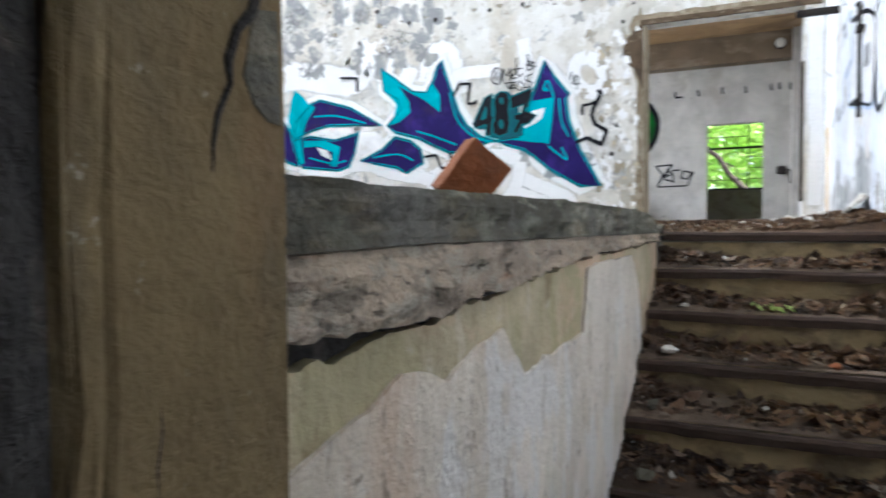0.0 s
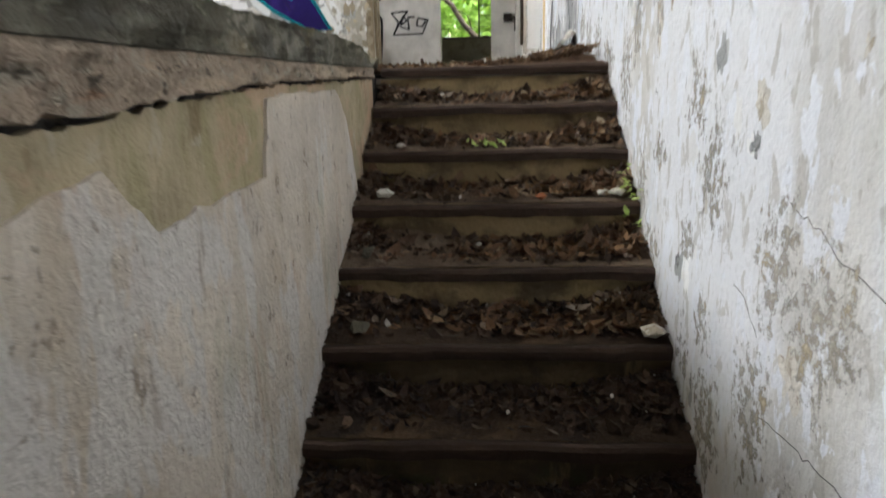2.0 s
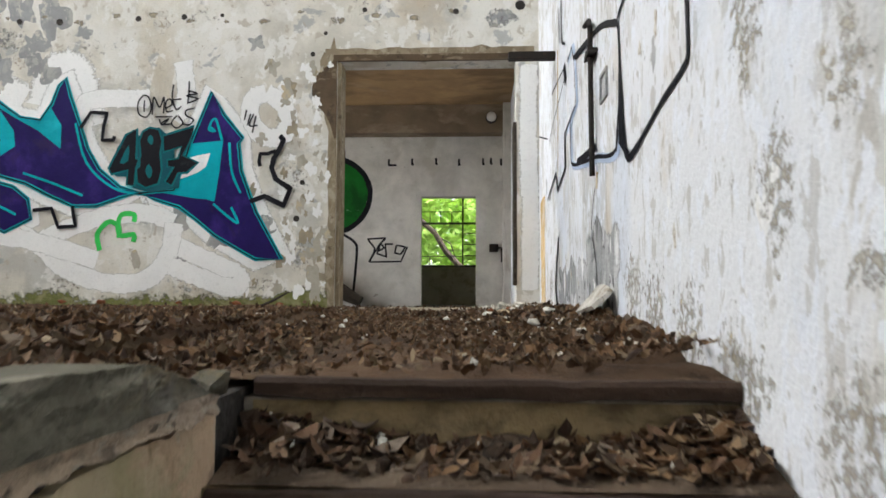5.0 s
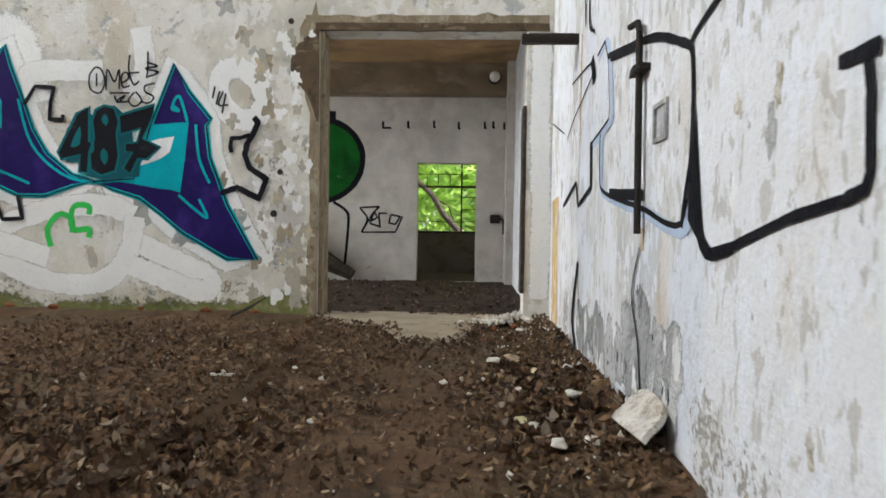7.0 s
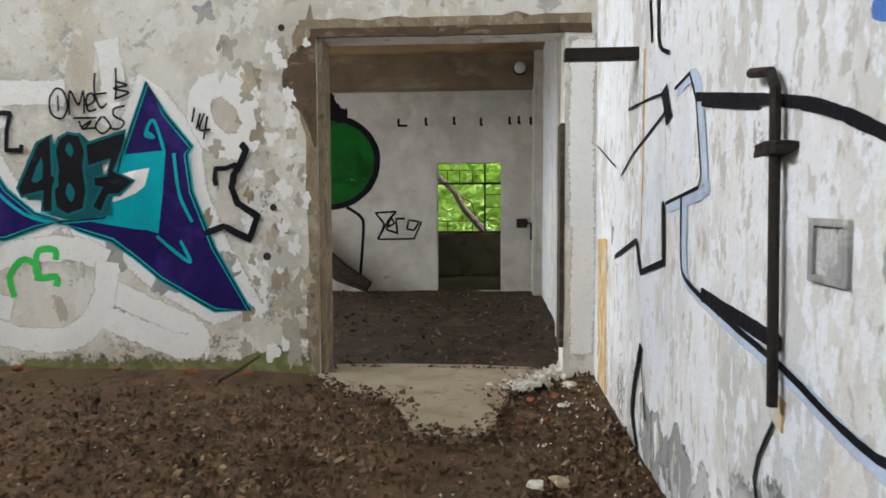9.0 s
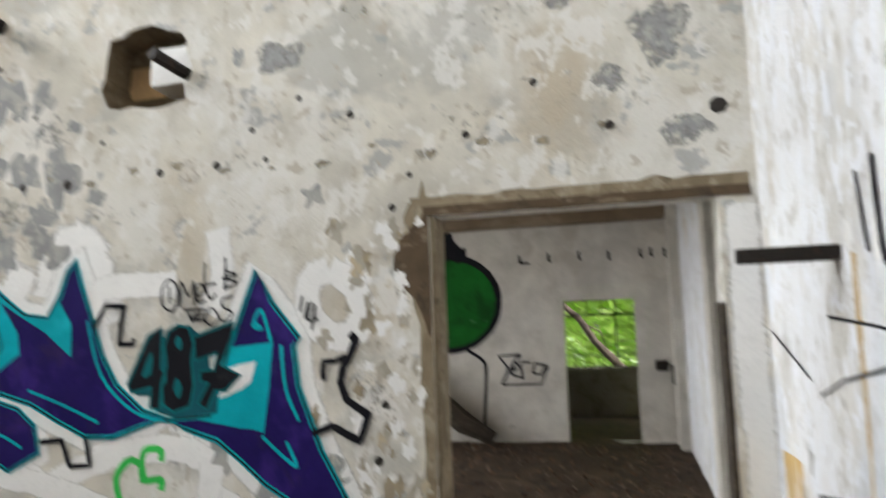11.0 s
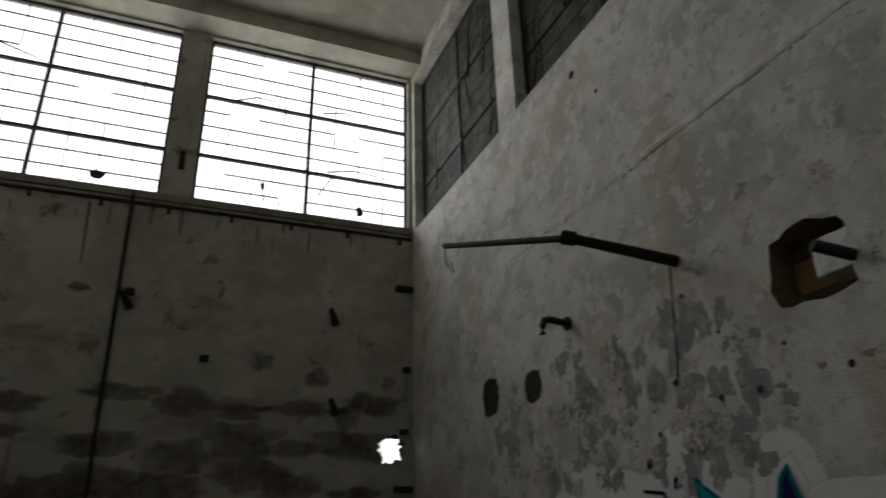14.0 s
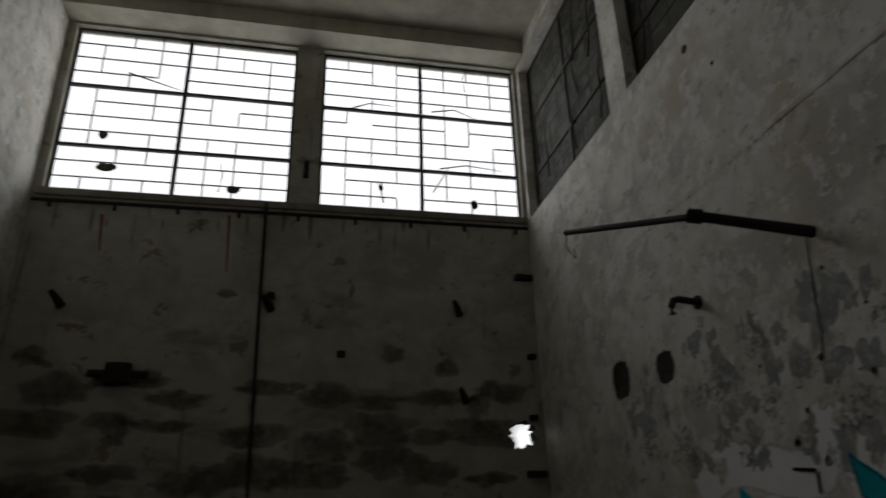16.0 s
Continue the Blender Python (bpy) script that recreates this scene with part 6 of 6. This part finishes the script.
def on_floor(r):
    while True:
        x, y = -0.03 - abs(r.gauss(0, 2.1)), r.gauss(-2.8, 1.8)
        if x < -7 or not -7.5 < y < -0.05:
            continue
        if x > -1.22 and y < top_y + 0.03:
            continue
        path = math.exp(-((x + 0.85) / 0.45) ** 2)
        if r.random() < 0.75 * path:
            continue
        return x, y, 0.012 + 0.03 * noise.noise(Vector((x * 1.3, y * 1.3, 0))) + (0.05 if x < -1.6 and y < -1 else 0) + 0.07 * max(0, 1 - abs(x + 0.05) / 0.35)


def on_stair(r, low=1, high=7):
    k = r.randint(low, high)
    side = r.random()
    x = -r.random() ** 2.0 * 0.6 - 0.015 if side < 0.55 else -1.045 + r.random() ** 2.0 * 0.45 if side < 0.9 else r.uniform(-1, 0)
    y = top_y - tread * k + (r.uniform(0.05, tread) if r.random() < 0.3 else tread - r.random() ** 1.6 * 0.16)
    f = (y - (top_y - tread * k)) / tread
    return x, y, -rise * k + 0.008 + 0.03 * f ** 2 + 0.055 * f * (max(0, 1 - abs(x) / 0.30) + max(0, 1 - abs(x + 1.06) / 0.35))


def crumbs(name, label, count, place, material, size, seed):
    """Small angular crumbs of masonry, uncountable, in one mesh."""
    r = random.Random(seed)
    verts, faces = [], []
    for _ in range(count):
        x, y, z = place(r)
        s = r.uniform(*size) * (1 if r.random() < 0.8 else 2)
        rot = Euler((r.uniform(0, 6), r.uniform(0, 6), r.uniform(0, 6))).to_matrix()
        base = len(verts)
        for q in ((1, 0, 0), (-1, 0.2, 0), (0, 0.9, 0.1), (0, -0.8, 0), (0.1, 0, 0.6), (0, 0.1, -0.6)):
            p = rot @ Vector(q) * s * r.uniform(0.8, 1.2)
            verts.append((x + p.x, y + p.y, z + p.z))
        for a, b in ((0, 2), (2, 1), (1, 3), (3, 0)):
            faces += [[base + a, base + b, base + 4], [base + b, base + a, base + 5]]
    me = bpy.data.meshes.new(name)
    me.from_pydata(verts, [], faces)
    me.materials.append(M[material])
    return tagged(new(name, me), label, "rubble", kind="stuff")


def along_wall(r):
    x = -abs(r.gauss(0, 0.32)) - 0.02
    y = r.uniform(-4.5, -0.1)
    return x, y, 0.02 + 0.03 * noise.noise(Vector((x * 1.3, y * 1.3, 0))) + 0.07 * max(0, 1 - abs(x + 0.05) / 0.35)


crumbs("crumbs", "pale plaster crumbs along the wall", 170, along_wall, "rubble", (0.004, 0.012), 41)
crumbs("crumbs", "pale crumbs scattered in the litter", 90, lambda r: (lambda p: (p[0], p[1], p[2] + 0.01))(on_floor(r)), "rubble", (0.004, 0.010), 42)


def at_jamb(r):
    """Along the drift of fallen plaster that runs in through the doorway."""
    f = r.random()
    return -0.58 + 0.5 * f + r.gauss(0, 0.05), -0.3 + 0.62 * f + r.gauss(0, 0.05), 0.035 + 0.05 * f * r.random()


crumbs("crumbs", "white plaster crumbs drifted through the doorway", 420, at_jamb, "rubble", (0.008, 0.022), 47)
crumbs("crumbs", "earth clods in the litter", 6500, lambda r: (lambda p: (p[0], p[1], p[2]))(on_floor(r)), "dirt", (0.004, 0.015), 43)
crumbs("crumbs", "clods and stones on the stair", 1500, lambda r: on_stair(r), "dirt_stair", (0.006, 0.022), 44)
crumbs("crumbs", "pale chips on the stair", 45, lambda r: (lambda p: (p[0], p[1], p[2] + 0.01))(on_stair(r)), "rubble", (0.004, 0.011), 45)
leaves("dead_leaves", "brown dead leaves over the earth floor", 17000, on_floor, size=(0.006, 0.024), seed=2, tumble=0.6)


def in_drift(r):
    """Deep drifts of large leaves away from the trodden path."""
    while True:
        x, y, z = on_floor(r)
        drift = noise.noise(Vector((x * 0.9, y * 0.9, 11)))
        near = x < -1.25 + 0.25 * drift and y < -2.6 + 0.8 * drift
        if near or x > -0.5 and y > -4.2 and drift > -0.1 or r.random() < 0.03:
            return x, y, z + 0.05 * max(0, drift + 0.2) * r.random()


leaves("dead_leaves", "drifts of large curled dead leaves beside the path", 5200, in_drift, size=(0.012, 0.036), seed=21, tumble=0.75)
leaves("dead_leaves", "drifts of wet dark leaves beside the path", 4800, in_drift, "leaf_dark", size=(0.012, 0.038), seed=22, tumble=0.75)
leaves("dead_leaves", "dead leaves and crumbs heaped on the upper steps", 2400, lambda r: on_stair(r, 1, 4), "leaf_dark", size=(0.007, 0.022), seed=3)
leaves("dead_leaves", "black leaf mould darkened for the shaded lower steps", 2400, lambda r: on_stair(r, 5, 7), "leaf_low", size=(0.007, 0.03), seed=33)


def on_stair_side(r):
    """Dry drifts against the limewashed wall on the upper steps."""
    k = r.randint(1, 5)
    x, f = -0.02 - abs(r.gauss(0, 0.33)), 1 - r.random() ** 1.4 * 0.75
    return max(x, -1.0), top_y - tread * (k - f), -rise * k + 0.012 + 0.09 * f * max(0.15, 1 + x / 0.35) * r.uniform(0.6, 1)


leaves("dead_leaves", "dry tan leaves drifted against the wall on the stair", 2000, on_stair_side, "leaf_dry", size=(0.014, 0.038), seed=32)
leaves("dead_leaves", "large curled dead leaves lying on the stair", 600, lambda r: on_stair(r, 1, 5), "leaf_dark", size=(0.022, 0.045), seed=31)
rim = smooth(pts_threshold, True, 8)


def on_rim(r):
    p = rim[r.randrange(len(rim))]
    return p.x + r.gauss(0, 0.07), min(0.25, p.y + r.gauss(0, 0.07)), 0.034


leaves("dead_leaves", "dead leaves drifted over the threshold's edge", 450, on_rim, "leaf_dark", (0.010, 0.03), 9)
crumbs("crumbs", "earth drifted over the threshold's edge", 350, on_rim, "dirt", (0.006, 0.02), 46)
leaves("dead_leaves", "dead leaves in the pit", 700, lambda r: (r.uniform(-1, 0), r.uniform(-9, -6.7), PIT + 0.01), material="leaf_dark", size=(0.012, 0.03), seed=4)
leaves("dead_leaves", "dead leaves in the room beyond", 1500, lambda r: (r.uniform(-4, -0.1), r.uniform(0.35, 5.6), -0.09), material="leaf_dark", size=(0.015, 0.045), seed=5)
leaves("weeds", "small green weeds on the stair", 60, lambda r: ((-0.55 + r.gauss(0, 0.04), -5.15 + r.gauss(0, 0.03), -0.31) if r.random() < 0.5 else (-0.04 + r.gauss(0, 0.01), -5.5 + r.gauss(0, 0.12), -0.5 + r.gauss(0, 0.06))), "foliage", (0.012, 0.025), 7)

# ---- garden outside ----
tagged(link("ground", box(-60, 60, 8.46, 90, -1.2, -1.0), "grass"), "green ground outside", "ground", kind="structure")


def bush(r):
    a, y = r.uniform(-7, 5), r.uniform(10.5, 16)
    z = -0.9 + r.random() ** 0.8 * (5.5 + 1.5 * noise.noise(Vector((a * 0.5, y * 0.5, 0))))
    if noise.noise(Vector((a * 0.9, y * 0.9, z * 0.9))) < -0.12:
        z -= 0.5
    return a, y, z


leaves("shrubbery", "dense sunlit green shrubs outside the window", 44000, bush, "foliage", (0.07, 0.18), 8)
tree = thing("tree", "leaning bare branch outside the garden window", "tree", (-0.5, 9.6, -1.0))
part("trunk", roughen(tube(bmesh.new(), [(0.5, 0, 0), (0.05, 0, 1.2), (-0.42, 0, 1.71), (-0.81, 0, 2.11), (-1.07, 0, 2.54), (-1.39, 0.05, 2.83), (-2.2, 0.1, 3.6)], [0.10, 0.09, 0.08, 0.07, 0.065, 0.06, 0.04], 8), 0.02, 4), "bark", tree)
part("limb", tube(bmesh.new(), [(-1.07, 0, 2.5), (-0.7, 0.05, 2.3), (-0.5, 0.1, 1.7)], [0.02, 0.015, 0.008], 6), "bark", tree)

bm = bmesh.new()
bm.faces.new([bm.verts.new(p) for p in ((-70, -90, -3), (-70, 90, -3), (-70, 90, 110), (-70, -90, 110))])
tagged(link("backdrop", bm, "cloud"), "bright overcast sky beyond the windows", "sky", kind="structure")
